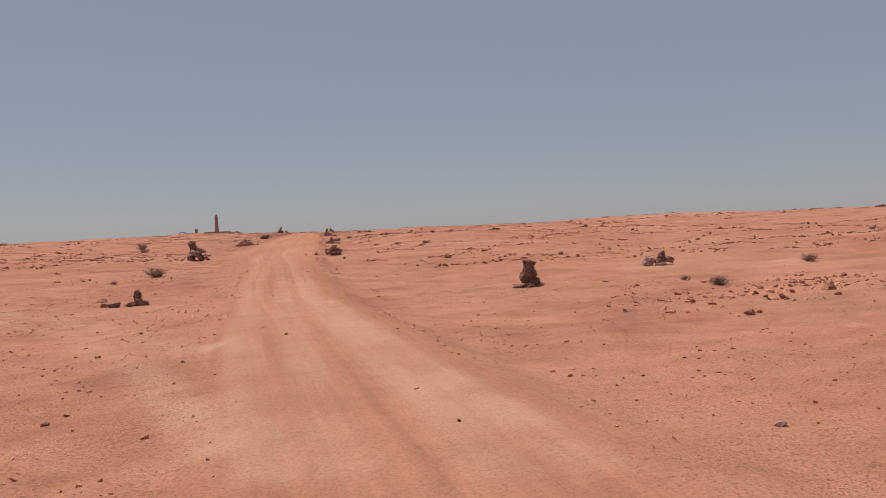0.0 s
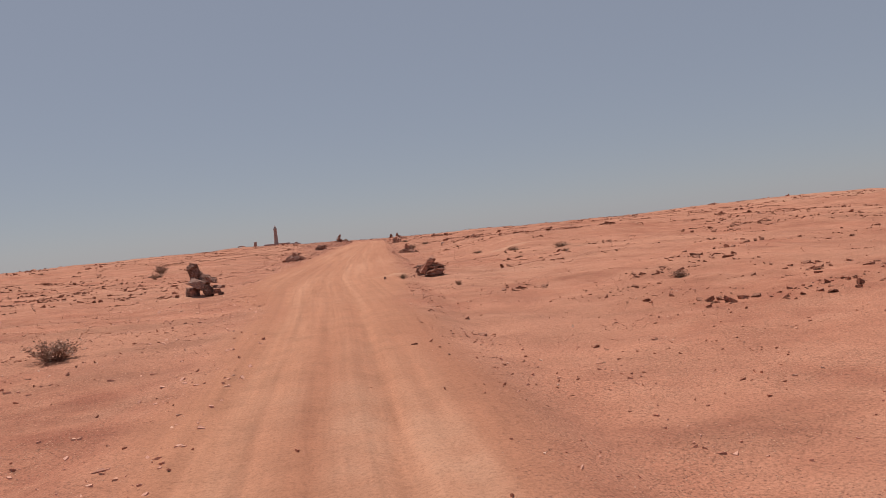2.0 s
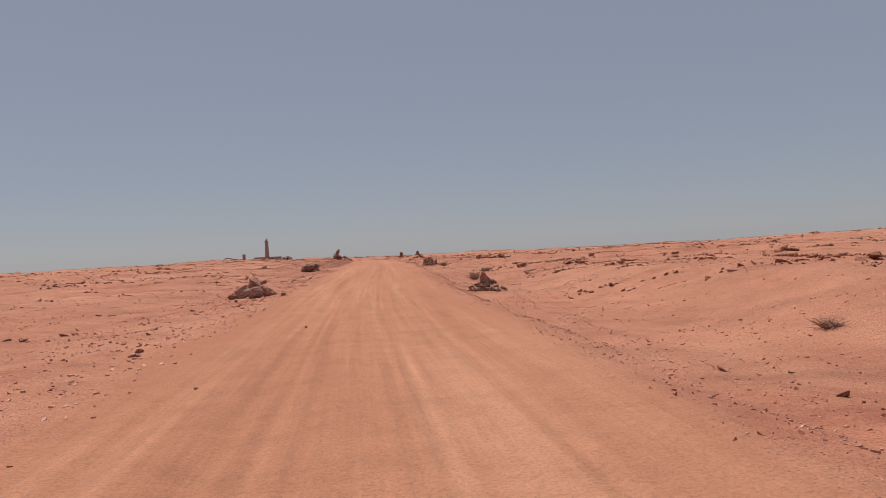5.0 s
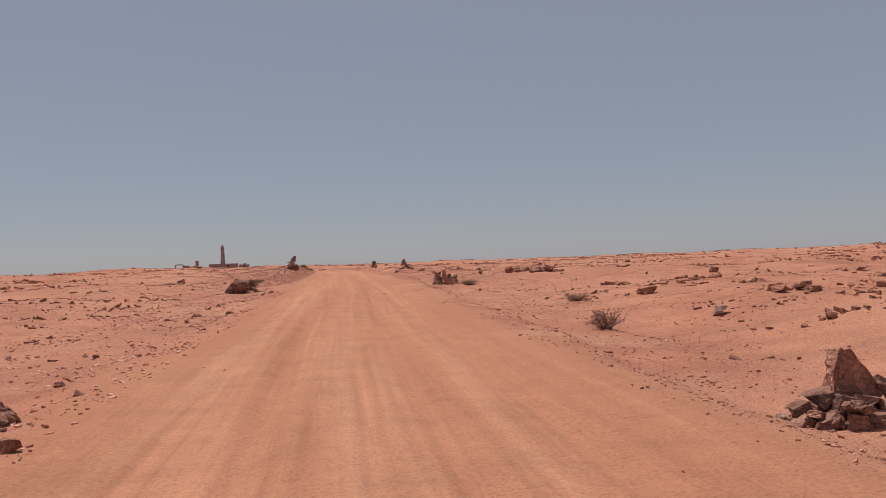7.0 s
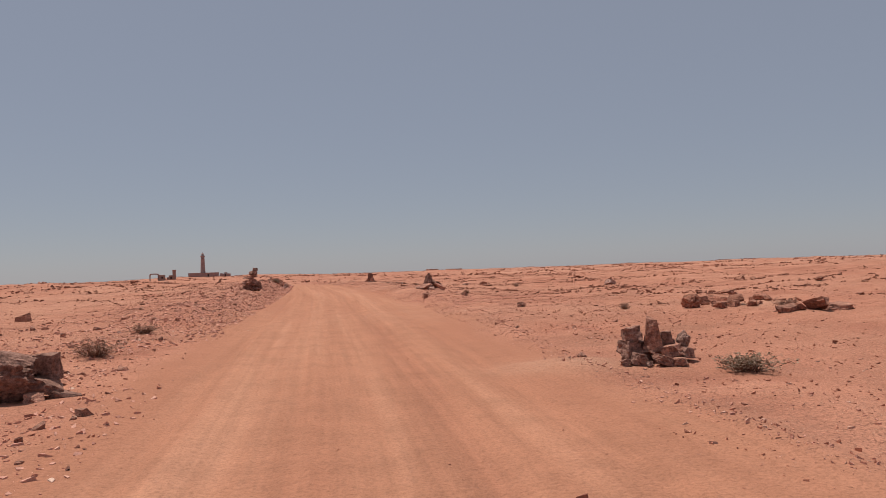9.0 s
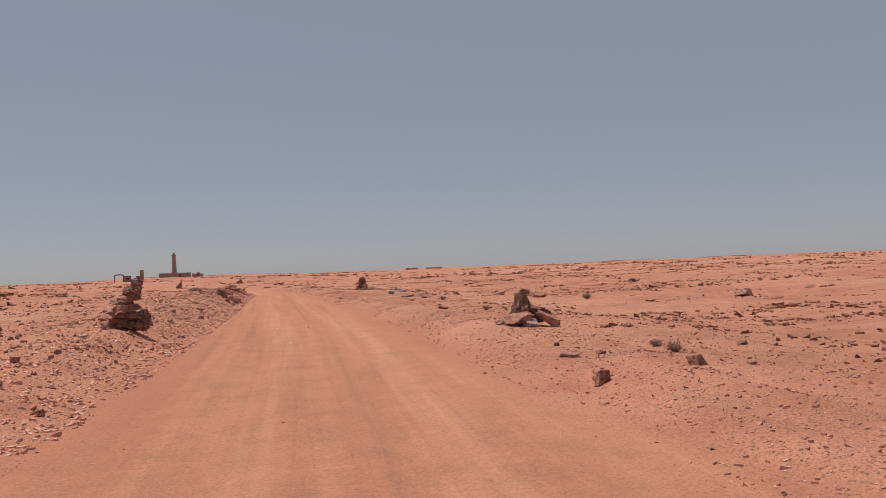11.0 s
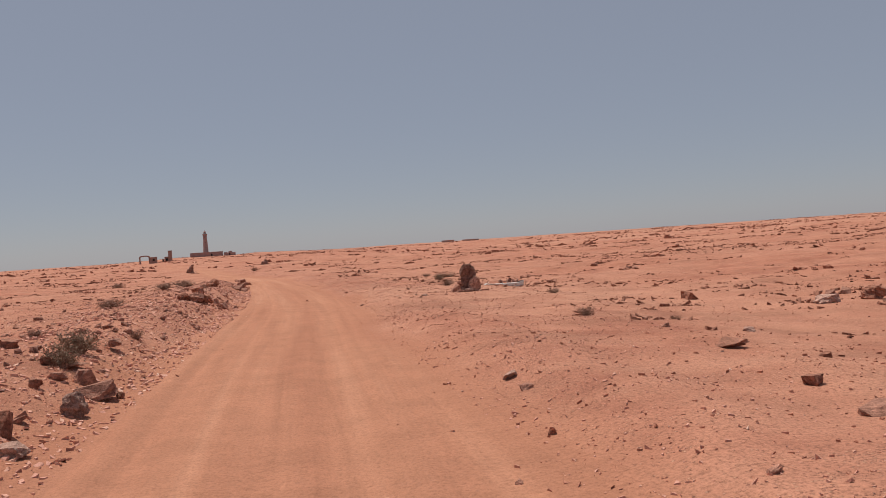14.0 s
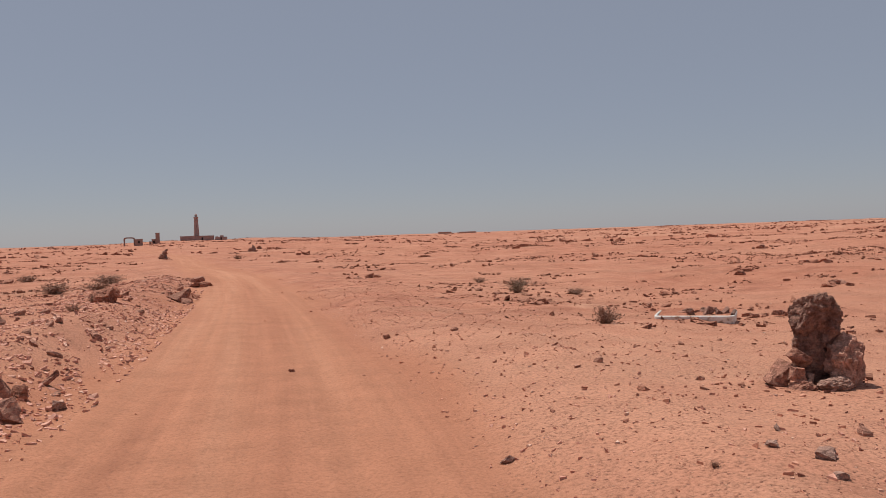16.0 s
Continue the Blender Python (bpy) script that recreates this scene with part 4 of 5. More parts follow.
rock(-7.66, 174.52, 0.30, 0.24, "block", R)
rock(-7.38, 173.85, 0.46, 0.24, "block", R)
rock(-7.52, 174.66, 0.22, 0.16, "block", D)
rock(-7.06, 174.40, 0.17, 0.12, "block", P)
rock(-9.68, 179.40, 0.50, 0.20, "slab", R)
rock(-9.20, 184.20, 0.70, 0.46, "lump", D)
rock(-8.78, 190.10, 0.85, 0.5, "block", R)
rock(-8.45, 189.75, 0.40, 0.22, "block", R)
outcrop(-9.83, 198.50, 1.35, 0.72, 7)
shrub(-13.60, 201.20, 1.80, 0.4)
shrub(-12.95, 192.40, 1.50, 0.36)
shrub(-12.00, 193.60, 1.30, 0.34)
rock(-7.37, 158.26, 0.20, 0.13, "block", D)
rock(-7.32, 158.91, 0.28, 0.10, "slab", R)
shrub(-8.89, 162.51, 0.31, 0.19)
rock(-6.59, 158.82, 0.14, 0.10, "block", D)
rock(1.42, 158.76, 0.55, 0.11, "slab", D)
rock(0.76, 155.91, 0.26, 0.13, "block", D)
rock(8.14, 166.27, 0.73, 0.24, "slab", P)
rock(9.79, 166.80, 0.86, 0.44, "lump", D)
rock(-1.98, 157.42, 0.23, 0.08, "slab", P)
rock(-1.97, 156.74, 0.17, 0.06, "slab", R)
rock(-2.18, 155.13, 0.10, 0.08, "block", D)
rock(2.88, 160.79, 0.26, 0.07, "slab", P)
rock(0.55, 154.66, 0.5, 0.09, "slab", R)
shrub(2.73, 163.21, 0.34, 0.11)
rock(-3.09, 171.59, 0.17, 0.07, "block", P)
rock(-1.25, 171.12, 0.10, 0.06, "block", P)
rock(-1.59, 170.66, 0.10, 0.04, "slab", P)
rock(-1.37, 170.44, 0.21, 0.06, "slab", P)
rock(-1.51, 170.10, 0.11, 0.04, "slab", P)
shrub(-2.06, 170.50, 0.10, 0.08)
rock(-1.55, 172.71, 0.14, 0.06, "block", D)
rock(-0.63, 173.46, 0.13, 0.06, "block", R)
rock(-0.14, 131.79, 0.35, 0.06, "slab", R)
rock(0.44, 132.04, 0.20, 0.06, "slab", D)
rock(2.70, 136.28, 0.15, 0.08, "block", D)
rock(16.06, 153.06, 1.00, 0.32, "slab", P)
shrub(1.75, 132.85, 0.31, 0.11)
rock(0.07, 132.95, 0.12, 0.07, "block", D)
outcrop(5.49, 105.54, 1.08, 0.36, 7)
rock(4.46, 100.70, 0.69, 0.27, "block", D)
outcrop(6.48, 96.79, 1.23, 0.27, 7)
rock(6.67, 96.19, 0.47, 0.16, "slab", R)
rock(3.72, 95.08, 0.49, 0.23, "block", P)
rock(4.46, 92.42, 0.27, 0.15, "block", D)
rock(4.86, 92.63, 0.17, 0.12, "block", D)
rock(11.01, 109.21, 0.49, 0.27, "block", D)
outcrop(9.14, 76.86, 1.32, 0.40, 7)
rock(0.43, 59.92, 0.17, 0.11, "lump", D)
rock(-1.70, 53.02, 0.11, 0.11, "lump", P)
outcrop(9.07, 51.30, 0.72, 0.17, 4)
rock(1.37, 39.19, 0.16, 0.05, "slab", D)
rock(-0.11, 41.07, 0.19, 0.06, "slab", R)
rock(3.43, 14.42, 0.15, 0.05, "slab", P)
rock(6.02, 24.29, 0.32, 0.07, "slab", P)
outcrop(11.62, 26.17, 0.62, 0.34, 5)
outcrop(7.85, 22.22, 0.45, 0.17, 5)
rock(11.42, 24.89, 0.46, 0.29, "block", D)
rock(4.55, 118.50, 0.62, 0.42, "lump", D)
rock(5.05, 118.95, 0.42, 0.30, "block", D)
rock(5.62, 119.20, 0.66, 0.20, "slab", D)

# ---- half-buried white metal tray ----


def build_white(nt, bsdf):
    tc = nt.nodes.new("ShaderNodeTexCoord").outputs["Object"]
    n = noise_of(nt, tc, 6.0, 6.0, 0.65)
    nt.links.new(ramp(nt, n, (0.36, (0.36, 0.24, 0.17)), (0.46, (0.68, 0.62, 0.56)), (0.7, (0.78, 0.76, 0.73))), bsdf.inputs["Base Color"])
    bsdf.inputs["Roughness"].default_value = 0.42


def build_rust(nt, bsdf):
    tc = nt.nodes.new("ShaderNodeTexCoord").outputs["Object"]
    nt.links.new(ramp(nt, noise_of(nt, tc, 14.0, 6.0), (0.3, (0.07, 0.035, 0.025)), (0.7, (0.20, 0.10, 0.07))), bsdf.inputs["Base Color"])
    bsdf.inputs["Roughness"].default_value = 0.85


WHITE, RUST = make("white_enamel", build_white), make("rust", build_rust)


def tray_shell(length, width, depth, radius):
    """An open tray with rounded corners, a rolled rim and a wall thickness, open side up."""
    bm = bmesh.new()
    loops = []
    outline = []
    for cx, cy, a0 in ((1, 1, 0), (-1, 1, 90), (-1, -1, 180), (1, -1, 270)):
        for s in range(7):
            a = radians(a0 + s * 15)
            outline.append((cx * (length / 2 - radius), cy * (width / 2 - radius), math.cos(a), math.sin(a)))
    for inset, z in ((0.06, 0.0), (0.02, 0.03), (0.0, depth * 0.5), (-0.02, depth - 0.03), (-0.01, depth), (0.015, depth), (0.03, depth - 0.02), (0.035, depth * 0.5), (0.07, 0.03)):
        loops.append([bm.verts.new((x + c * (radius - inset), y + s * (radius - inset), z)) for x, y, c, s in outline])
    for a, b in zip(loops, loops[1:]):
        for i in range(len(a)):
            j = (i + 1) % len(a)
            bm.faces.new((a[i], a[j], b[j], b[i]))
    bm.faces.new(loops[0][::-1])
    bm.faces.new(loops[-1])
    bmesh.ops.recalc_face_normals(bm, faces=bm.faces[:])
    for f in bm.faces:
        f.smooth = True
    return bm


def white_tray(x, y):
    base = new("metal_tray")
    base.matrix_world = pose(x, y, floor_at(x, y) - 0.24, 3, -1, -34)
    tagged(base, "half-buried white enamelled metal tray filled with rubble", "metal tray")
    part("shell", tray_shell(1.6, 0.8, 0.34, 0.12), WHITE, base)
    rim = bmesh.new()
    bmesh.ops.create_cube(rim, size=1.0)
    for v in rim.verts:
        v.co = Vector((0.77 + v.co.x * 0.08, v.co.y * 0.6, 0.32 + v.co.z * 0.1))
    bmesh.ops.bevel(rim, geom=rim.edges[:], offset=0.015, segments=2, affect="EDGES")
    part("end_strip", rim, RUST, base, "rusty dark end strip")
    fill = bmesh.new()
    bmesh.ops.create_grid(fill, x_segments=16, y_segments=8, size=0.5)
    for v in fill.verts:
        v.co = Vector((v.co.x * 1.5, v.co.y * 0.7, 0.315 + 0.09 * max(0.0, v.co.y + 0.2) + 0.03 * noise.noise(v.co * 6)))
    part("sand_fill", fill, GROUND, base, "blown red sand")
    for n in range(9):
        ob = part("fill_stone", stone_mesh(500 + n, "block", 2), ROCK if n % 3 else RED_ROCK, base)
        ob.matrix_basis = pose(-0.3 + n * 0.11, 0.06 + 0.14 * math.sin(n * 2.3), 0.3 + 0.03 * (n % 3), n * 20, n * 13, n * 47) @ Matrix.Diagonal((0.26, 0.2, 0.14, 1))
    return base


white_tray(3.47, 181.6)

# ---- buildings on the skyline ----


def build_masonry(a, b):
    def build(nt, bsdf):
        tc = nt.nodes.new("ShaderNodeTexCoord").outputs["Object"]
        n = noise_of(nt, tc, 0.6, 6.0, 0.65)
        m = noise_of(nt, tc, 4.0, 5.0, 0.6, (1, 1, 2.5))
        col = mix(nt, 1.0, ramp(nt, n, (0.3, a), (0.7, b)), ramp(nt, m, (0.3, 0.8), (0.7, 1.1)), "MULTIPLY")
        nt.links.new(col, bsdf.inputs["Base Color"])
        bsdf.inputs["Roughness"].default_value = 0.9
        bump(nt, bsdf, m, 0.4, 0.05)
    return build


# dark stone, its colour lifted to paint in the haze of distance
HAZED_STONEWORK = make("hazed_stonework", build_masonry((0.32, 0.205, 0.185), (0.41, 0.275, 0.25)))
# pale pink puts horizon haze into the wall colour
FAR_WALL = make("hazed_far_plaster", build_masonry((0.40, 0.24, 0.19), (0.48, 0.3, 0.24)))
# red-brown plaster, greyed and lightened to carry the air's haze
HAZED_PLASTER = make("hazed_red_plaster", build_masonry((0.29, 0.175, 0.145), (0.38, 0.245, 0.205)))


def build_glass(nt, bsdf):
    bsdf.inputs["Base Color"].default_value = (0.25, 0.28, 0.3, 1)
    bsdf.inputs["Roughness"].default_value = 0.12


GLASS = make("lantern_glass", build_glass)
# near-black panels paint the shade inside doors and windows; walls stay solid
OPENING_SHADE = make("opening_shade", build_masonry((0.02, 0.014, 0.012), (0.035, 0.025, 0.02)))


def box(bm, x0, x1, y0, y1, z0, z1, top=1.0):
    r = bmesh.ops.create_cube(bm, size=1.0)
    cx, cy = (x0 + x1) / 2, (y0 + y1) / 2
    for v in r["verts"]:
        k = top if v.co.z > 0 else 1.0
        v.co = Vector((cx + v.co.x * (x1 - x0) * k, cy + v.co.y * (y1 - y0) * k, z0 + (v.co.z + 0.5) * (z1 - z0)))


def boxes(*rows):
    bm = bmesh.new()
    for row in rows:
        box(bm, *row)
    return bm


def ring(bm, rows, sides):
    """A turned shape from (radius, height) rows."""
    loops = [[bm.verts.new((r * math.cos(6.2832 * i / sides), r * math.sin(6.2832 * i / sides), z)) for i in range(sides)] for r, z in rows]
    for a, b in zip(loops, loops[1:]):
        for i in range(sides):
            j = (i + 1) % sides
            bm.faces.new((a[i], a[j], b[j], b[i]))
    bm.faces.new(loops[0][::-1])
    bm.faces.new(loops[-1])
    return bm


def lighthouse(x, y, z):
    base = new("lighthouse")
    base.matrix_world = pose(x, y, z, 0, 0, 8) @ Matrix.Diagonal((0.84, 0.84, 1.08, 1))
    tagged(base, "tall tapered dark stone lighthouse tower with a lantern on top", "lighthouse")
    part("tower", ring(bmesh.new(), ((2.6, 0), (2.5, 2.5), (2.2, 6), (1.75, 14.6), (1.75, 15.0), (2.15, 15.2), (2.15, 15.5)), 8), HAZED_STONEWORK, base)
    part("gallery_rail", ring(bmesh.new(), ((2.1, 15.5), (2.1, 16.2), (2.0, 16.2), (2.0, 15.5)), 16), HAZED_STONEWORK, base)
    part("lantern", ring(bmesh.new(), ((1.15, 15.5), (1.15, 17.2)), 12), GLASS, base, "glazed lantern room")
    part("dome", ring(bmesh.new(), ((1.3, 17.2), (1.15, 17.6), (0.7, 18.1), (0.12, 18.4), (0.06, 19.2)), 12), HAZED_STONEWORK, base)
    for h in (5.0, 9.0, 13.0):
        part("window", boxes((-0.3, 0.3, -2.4 + h * 0.05, -1.9 + h * 0.05, h, h + 1.1)), OPENING_SHADE, base)
    return base


def keeper_house(x, y, z):
    base = new("keepers_house")
    base.matrix_world = pose(x, y, z, 0, 0, 8)
    tagged(base, "long low flat-roofed stone house at the lighthouse foot", "house")
    part("wall", boxes((-12.0, 12.5, -3.0, 3.0, -1.0, 2.6)), HAZED_STONEWORK, base)
    part("roof", boxes((-12.2, 12.7, -3.2, 3.2, 2.6, 3.0)), HAZED_STONEWORK, base)
    part("door", boxes((3.4, 4.6, -3.06, -2.9, -0.4, 1.7)), OPENING_SHADE, base)
    return base


def annex(x, y, z):
    base = new("outbuilding")
    base.matrix_world = pose(x, y, z, 0, 0, 8)
    tagged(base, "ruined stone outbuilding beside the lighthouse", "house")
    part("wall", boxes((-4.4, 4.4, -2.5, 2.5, -1.0, 2.0)), HAZED_STONEWORK, base)
    part("parapet", boxes((-0.8, 1.8, -2.0, 2.0, 2.0, 3.1)), HAZED_STONEWORK, base)
    part("broken_wall", boxes((-4.4, -2.0, -2.5, -1.9, 2.0, 2.4, 0.7)), HAZED_STONEWORK, base)
    part("door", boxes((-0.5, 0.5, -2.56, -2.4, -0.3, 1.7)), OPENING_SHADE, base)
    return base


def gate(x, y, z):
    base = new("gateway")
    base.matrix_world = pose(x, y, z, 0, 0, 12)
    tagged(base, "round-shouldered brown masonry gateway arch standing over the track", "gateway")
    part("pier", boxes((-2.35, -1.75, -0.5, 0.5, -0.8, 2.75)), HAZED_PLASTER, base)
    part("pier", boxes((1.75, 2.35, -0.5, 0.5, -0.8, 2.75)), HAZED_PLASTER, base)
    bm = bmesh.new()
    rows = []
    for i in range(17):
        a = math.pi * i / 16
        c, k = math.cos(a), math.sin(a)
        c, k = math.copysign(abs(c) ** 0.6, c), k ** 0.6
        rows.append([bm.verts.new((c * r, d, 2.75 + k * h)) for r, h, d in ((2.35, 1.15, -0.52), (2.35, 1.15, 0.52), (1.75, 0.62, 0.52), (1.75, 0.62, -0.52))])
    for p, q in zip(rows, rows[1:]):
        for i in range(4):
            j = (i + 1) % 4
            bm.faces.new((p[i], p[j], q[j], q[i]))
    bm.faces.new(rows[0])
    bm.faces.new(rows[-1][::-1])
    bmesh.ops.recalc_face_normals(bm, faces=bm.faces)
    part("arch", bm, HAZED_PLASTER, base)
    return base


def hut(x, y, z, w, h, label):
    base = new("gatehouse")
    base.matrix_world = pose(x, y, z, 0, 0, 12)
    tagged(base, label, "hut")
    part("wall", boxes((-w / 2, w / 2, -1.5, 1.5, -0.8, h)), HAZED_PLASTER, base)
    part("roof", boxes((-w / 2 - 0.1, w / 2 + 0.1, -1.6, 1.6, h, h + 0.2)), HAZED_PLASTER, base)
    part("window", boxes((-0.4, 0.4, -1.56, -1.4, h * 0.4, h * 0.75)), OPENING_SHADE, base)
    return base


lighthouse(-101.6, 780.0, floor_at(-101.6, 780.0))
keeper_house(-100.5, 774.0, floor_at(-100.5, 774.0))
annex(-82.6, 774.0, floor_at(-82.6, 774.0))
gate(-88.95, 520.0, floor_at(-88.95, 520.0))
hut(-85.05, 520.5, floor_at(-85.05, 520.5), 3.1, 2.7, "flat-roofed brown hut joined to the gateway")
hut(-95.2, 590.0, floor_at(-95.2, 590.0), 1.0, 2.2, "small brown hut near a square tower")
hut(-93.3, 590.0, floor_at(-93.3, 590.0), 2.3, 3.3, "low brown gatehouse beside a square tower")
tower_hut = new("water_tower")
tower_hut.matrix_world = pose(-91.0, 588.0, floor_at(-91.0, 588.0), 0, 0, 10)
tagged(tower_hut, "square brown masonry water tower", "tower")
part("shaft", boxes((-1.0, 1.0, -1.0, 1.0, -0.8, 6.0)), HAZED_PLASTER, tower_hut)
part("cap", boxes((-1.1, 1.1, -1.1, 1.1, 6.0, 6.6)), HAZED_PLASTER, tower_hut)
for bx, by, bw in ((165.0, 1246.0, 18.0), (198.0, 1246.0, 24.0)):
    far_house = new("far_building")
    far_house.matrix_world = pose(bx, by, floor_at(bx, by), 0, 0, -5)
    tagged(far_house, "low flat building on the far horizon", "building")
    part("wall", boxes((-bw / 2, bw / 2, -4, 4, -2, 2.6)), FAR_WALL, far_house)
    part("roof", boxes((-bw / 2 - 0.3, bw / 2 + 0.3, -4.3, 4.3, 2.6, 2.9)), FAR_WALL, far_house)

# ---- gravel and scattered stones ----


def chip_shapes(n, seed, flat, grade):
    """Broken stones that sit in the sand: a crooked top over steep, partly undercut sides; grade 0 is a chip, 1 a stone, 2 a block with a chipped shoulder."""
    out = []
    for k in range(n):
        rng = random.Random(seed + k)
        m = (3, 4 + k % 2, 5 + k % 2)[grade]
        turn = rng.uniform(0, 6.283)
        rings = [[], []] if grade < 2 else [[], [], []]
        for i in range(m):
            a = turn + 6.2832 * (i + rng.uniform(-0.4, 0.4)) / m
            r = rng.uniform(0.32, 0.58)
            if grade < 2:
                rows = ((r * rng.uniform(0.8, 1.05), rng.uniform(0.15, 0.5)), (r * rng.uniform(0.85, 1.15), -0.5))
            else:
                rows = ((r * rng.uniform(0.55, 0.9), rng.uniform(0.25, 0.5)), (r, rng.uniform(-0.1, 0.25)), (r * rng.uniform(0.7, 1.05), -0.5))
            for ring_of, (q, z) in zip(rings, rows):
                ring_of.append((q * math.cos(a), q * math.sin(a), z))
        fa = [(0, i, i + 1) for i in range(1, m - 1)]
        for s in range(len(rings) - 1):
            for i in range(m):
                h = (i + 1) % m
                fa += [(s * m + i, s * m + m + i, s * m + m + h), (s * m + i, s * m + m + h, s * m + h)]
        out.append((np.array(sum(rings, [])) * (1, 1, flat), np.array(fa)))
    return out


def scatter(name, label, xs, ys, sizes, material, seed, flat, sink=0.25, grade=1):
    """One sheet of loose stones lying on the ground."""
    rng = np.random.default_rng(seed)
    shapes = chip_shapes(18, seed, flat, grade)
    zs = height(xs, ys)
    verts, faces, count = [], [], 0
    pick = rng.integers(0, len(shapes), len(xs))
    for k, (co, fa) in enumerate(shapes):
        idx = np.where(pick == k)[0]
        if not len(idx):
            continue
        m = len(idx)
        a, lx, ly = rng.uniform(0, 6.283, m), rng.normal(0, 0.3, m), rng.normal(0, 0.3, m)
        sx = sizes[idx] * rng.uniform(0.9, 1.7, m)
        sy = sizes[idx] * rng.uniform(0.7, 1.1, m)
        sz = sizes[idx] * rng.uniform(0.7, 1.3, m)
        p = co[None] * np.stack([sx, sy, sz], -1)[:, None]
        x, y, z = p[..., 0], p[..., 1], p[..., 2]
        z2 = z + x * lx[:, None] + y * ly[:, None]
        c, s = np.cos(a)[:, None], np.sin(a)[:, None]
        w = np.stack([x * c - y * s + xs[idx][:, None], x * s + y * c + ys[idx][:, None], z2 + (zs[idx] + sz * flat * (0.5 - sink))[:, None]], -1)
        verts.append(w.reshape(-1, 3))
        faces.append((fa[None] + (np.arange(m) * len(co))[:, None, None] + count).reshape(-1, 3))
        count += m * len(co)
    v, f = np.concatenate(verts), np.concatenate(faces)
    me = bpy.data.meshes.new(name)
    me.vertices.add(len(v))
    me.vertices.foreach_set("co", v.astype(np.float32).reshape(-1))
    me.loops.add(f.size)
    me.loops.foreach_set("vertex_index", f.astype(np.int32).reshape(-1))
    me.polygons.add(len(f))
    me.polygons.foreach_set("loop_start", np.arange(0, f.size, 3, dtype=np.int32))
    me.update(calc_edges=True)
    me.shade_flat()
    me.materials.append(material)
    return tagged(new(name, me), label, "stones", kind="stuff")


def clumps(x, y, low, high):
    v = ripple(x, y, low, high)
    return v / (np.std(v) + 1e-9)


def cast(n, seed, x0, x1, y0, y1, chance):
    """Random places in a stretch of the plan, thinned by chance(x, y)."""
    rng = np.random.default_rng(seed)
    x, y = rng.uniform(x0, x1, n), rng.uniform(y0, y1, n)
    keep = rng.random(n) < chance(x, y)
    return x[keep], y[keep], rng


def lip(x, y):
    """How stony the open ground near the track is: patches of chips, bare sand between them, little on the track."""
    u, w = off_road(x, y), smooth(ROAD_Y, ROAD_W, y)
    bare = np.interp(y, (0, 40, 90, 118, 190, 205), (0.12, 0.12, 0.15, 0.4, 0.4, 0.2))
    patch = bare + (1 - bare) * step(-0.4, 0.8, clumps(x, y, 1.5, 9.0) + 0.7 * clumps(y, x, 0.8, 2.5))
    near = 0.3 + 0.7 * (1 - step(4, 9, np.abs(u) - w))
    grow = np.interp(y, (0, 40, 70, 100, 120, 140, 160, 205), (0.3, 0.4, 0.5, 0.8, 1.0, 0.95, 0.6, 0.5))
    clear = 0.012 + 0.988 * step(w - 0.1, w + 0.7, np.abs(u) + 0.25 * clumps(x, y, 0.8, 3.0))
    return patch * near * grow * clear * (1 - 0.8 * drifted(x, y))


x, y, g = cast(390000, 11, -17, 14, 4, 196, lip)
scatter("gravel", "red-brown gravel and stone chips strewn beside the track", x, y, 0.013 + 0.05 * g.random(len(x)) ** 4.5, GRAVEL, 21, 0.5, 0.3, 0)
x, y, g = cast(5500, 12, -24, 28, 4, 230, lip)
scatter("stones", "broken red-brown stones strewn over the plain", x, y, 0.04 + 0.1 * g.random(len(x)) ** 3, RED_ROCK, 22, 0.5, 0.3, 2)


def bank(n, seed, side, near, far, y0, y1, full, rows=0.0):
    """Places in the bank of rubble that grading has pushed to one side of the track."""
    g = np.random.default_rng(seed)
    v, y = near + (far - near) * g.random(n) ** 1.5, g.uniform(y0, y1, n)
    x = smooth(ROAD_Y, ROAD_X, y) + side * (smooth(ROAD_Y, ROAD_W, y) + v)
    hole = step(-1.3 - 0.8 * step(151, 159, y) * (1 - step(170, 179, y)), -0.2 - 0.8 * step(151, 159, y) * (1 - step(170, 179, y)), clumps(x * 1.3, y * 0.8, 1.5, 7.0))
    if side < 0:  # a closed strip of rubble along the track, thinner behind it
        strip = step(116, 126, y) * (1 - step(182, 192, y))
        hole = np.maximum(hole, 0.75 * strip) * (1 - 0.55 * strip * step(2.3, 3.2, v))
    fall = (1 - step(far * 0.5, far, v)) * (0.25 + 0.75 * step(near, near + 0.45, v + 0.15 * np.sin(y * 1.7)))
    gap = np.abs(x + 8.06 - 0.395 * (178.4 - y)) < 0.16 + 0.05 * np.sin(y * 2.3)  # a sandy runnel through the bank
    keep = g.random(n) < hole * fall * np.interp(y, *full) * np.where(gap & (y > 173.5) & (y < 180), 0.04, 1.0)
    if rows:  # thin ridges of chips left by the grader's blade
        line = np.exp(-((v - 0.7 - 0.25 * np.sin(y * 0.21)) / 0.22) ** 2) + 0.8 * np.exp(-((v - 2.0 - 0.4 * np.sin(y * 0.13 + 2)) / 0.3) ** 2)
        keep &= g.random(n) < np.maximum(line, 0.1 + 0.9 * step(110, 130, y))
    return x[keep], y[keep], g


LEFT = ((0, 60, 85, 113, 124, 166, 179, 199, 215), (0.05, 0.08, 0.18, 0.35, 1.0, 1.0, 1.0, 0.6, 0.15))
RIGHT = ((0, 20, 40, 60, 90, 120, 140, 205), (0.1, 0.3, 0.5, 0.8, 1.0, 1.0, 0.6, 0.25))
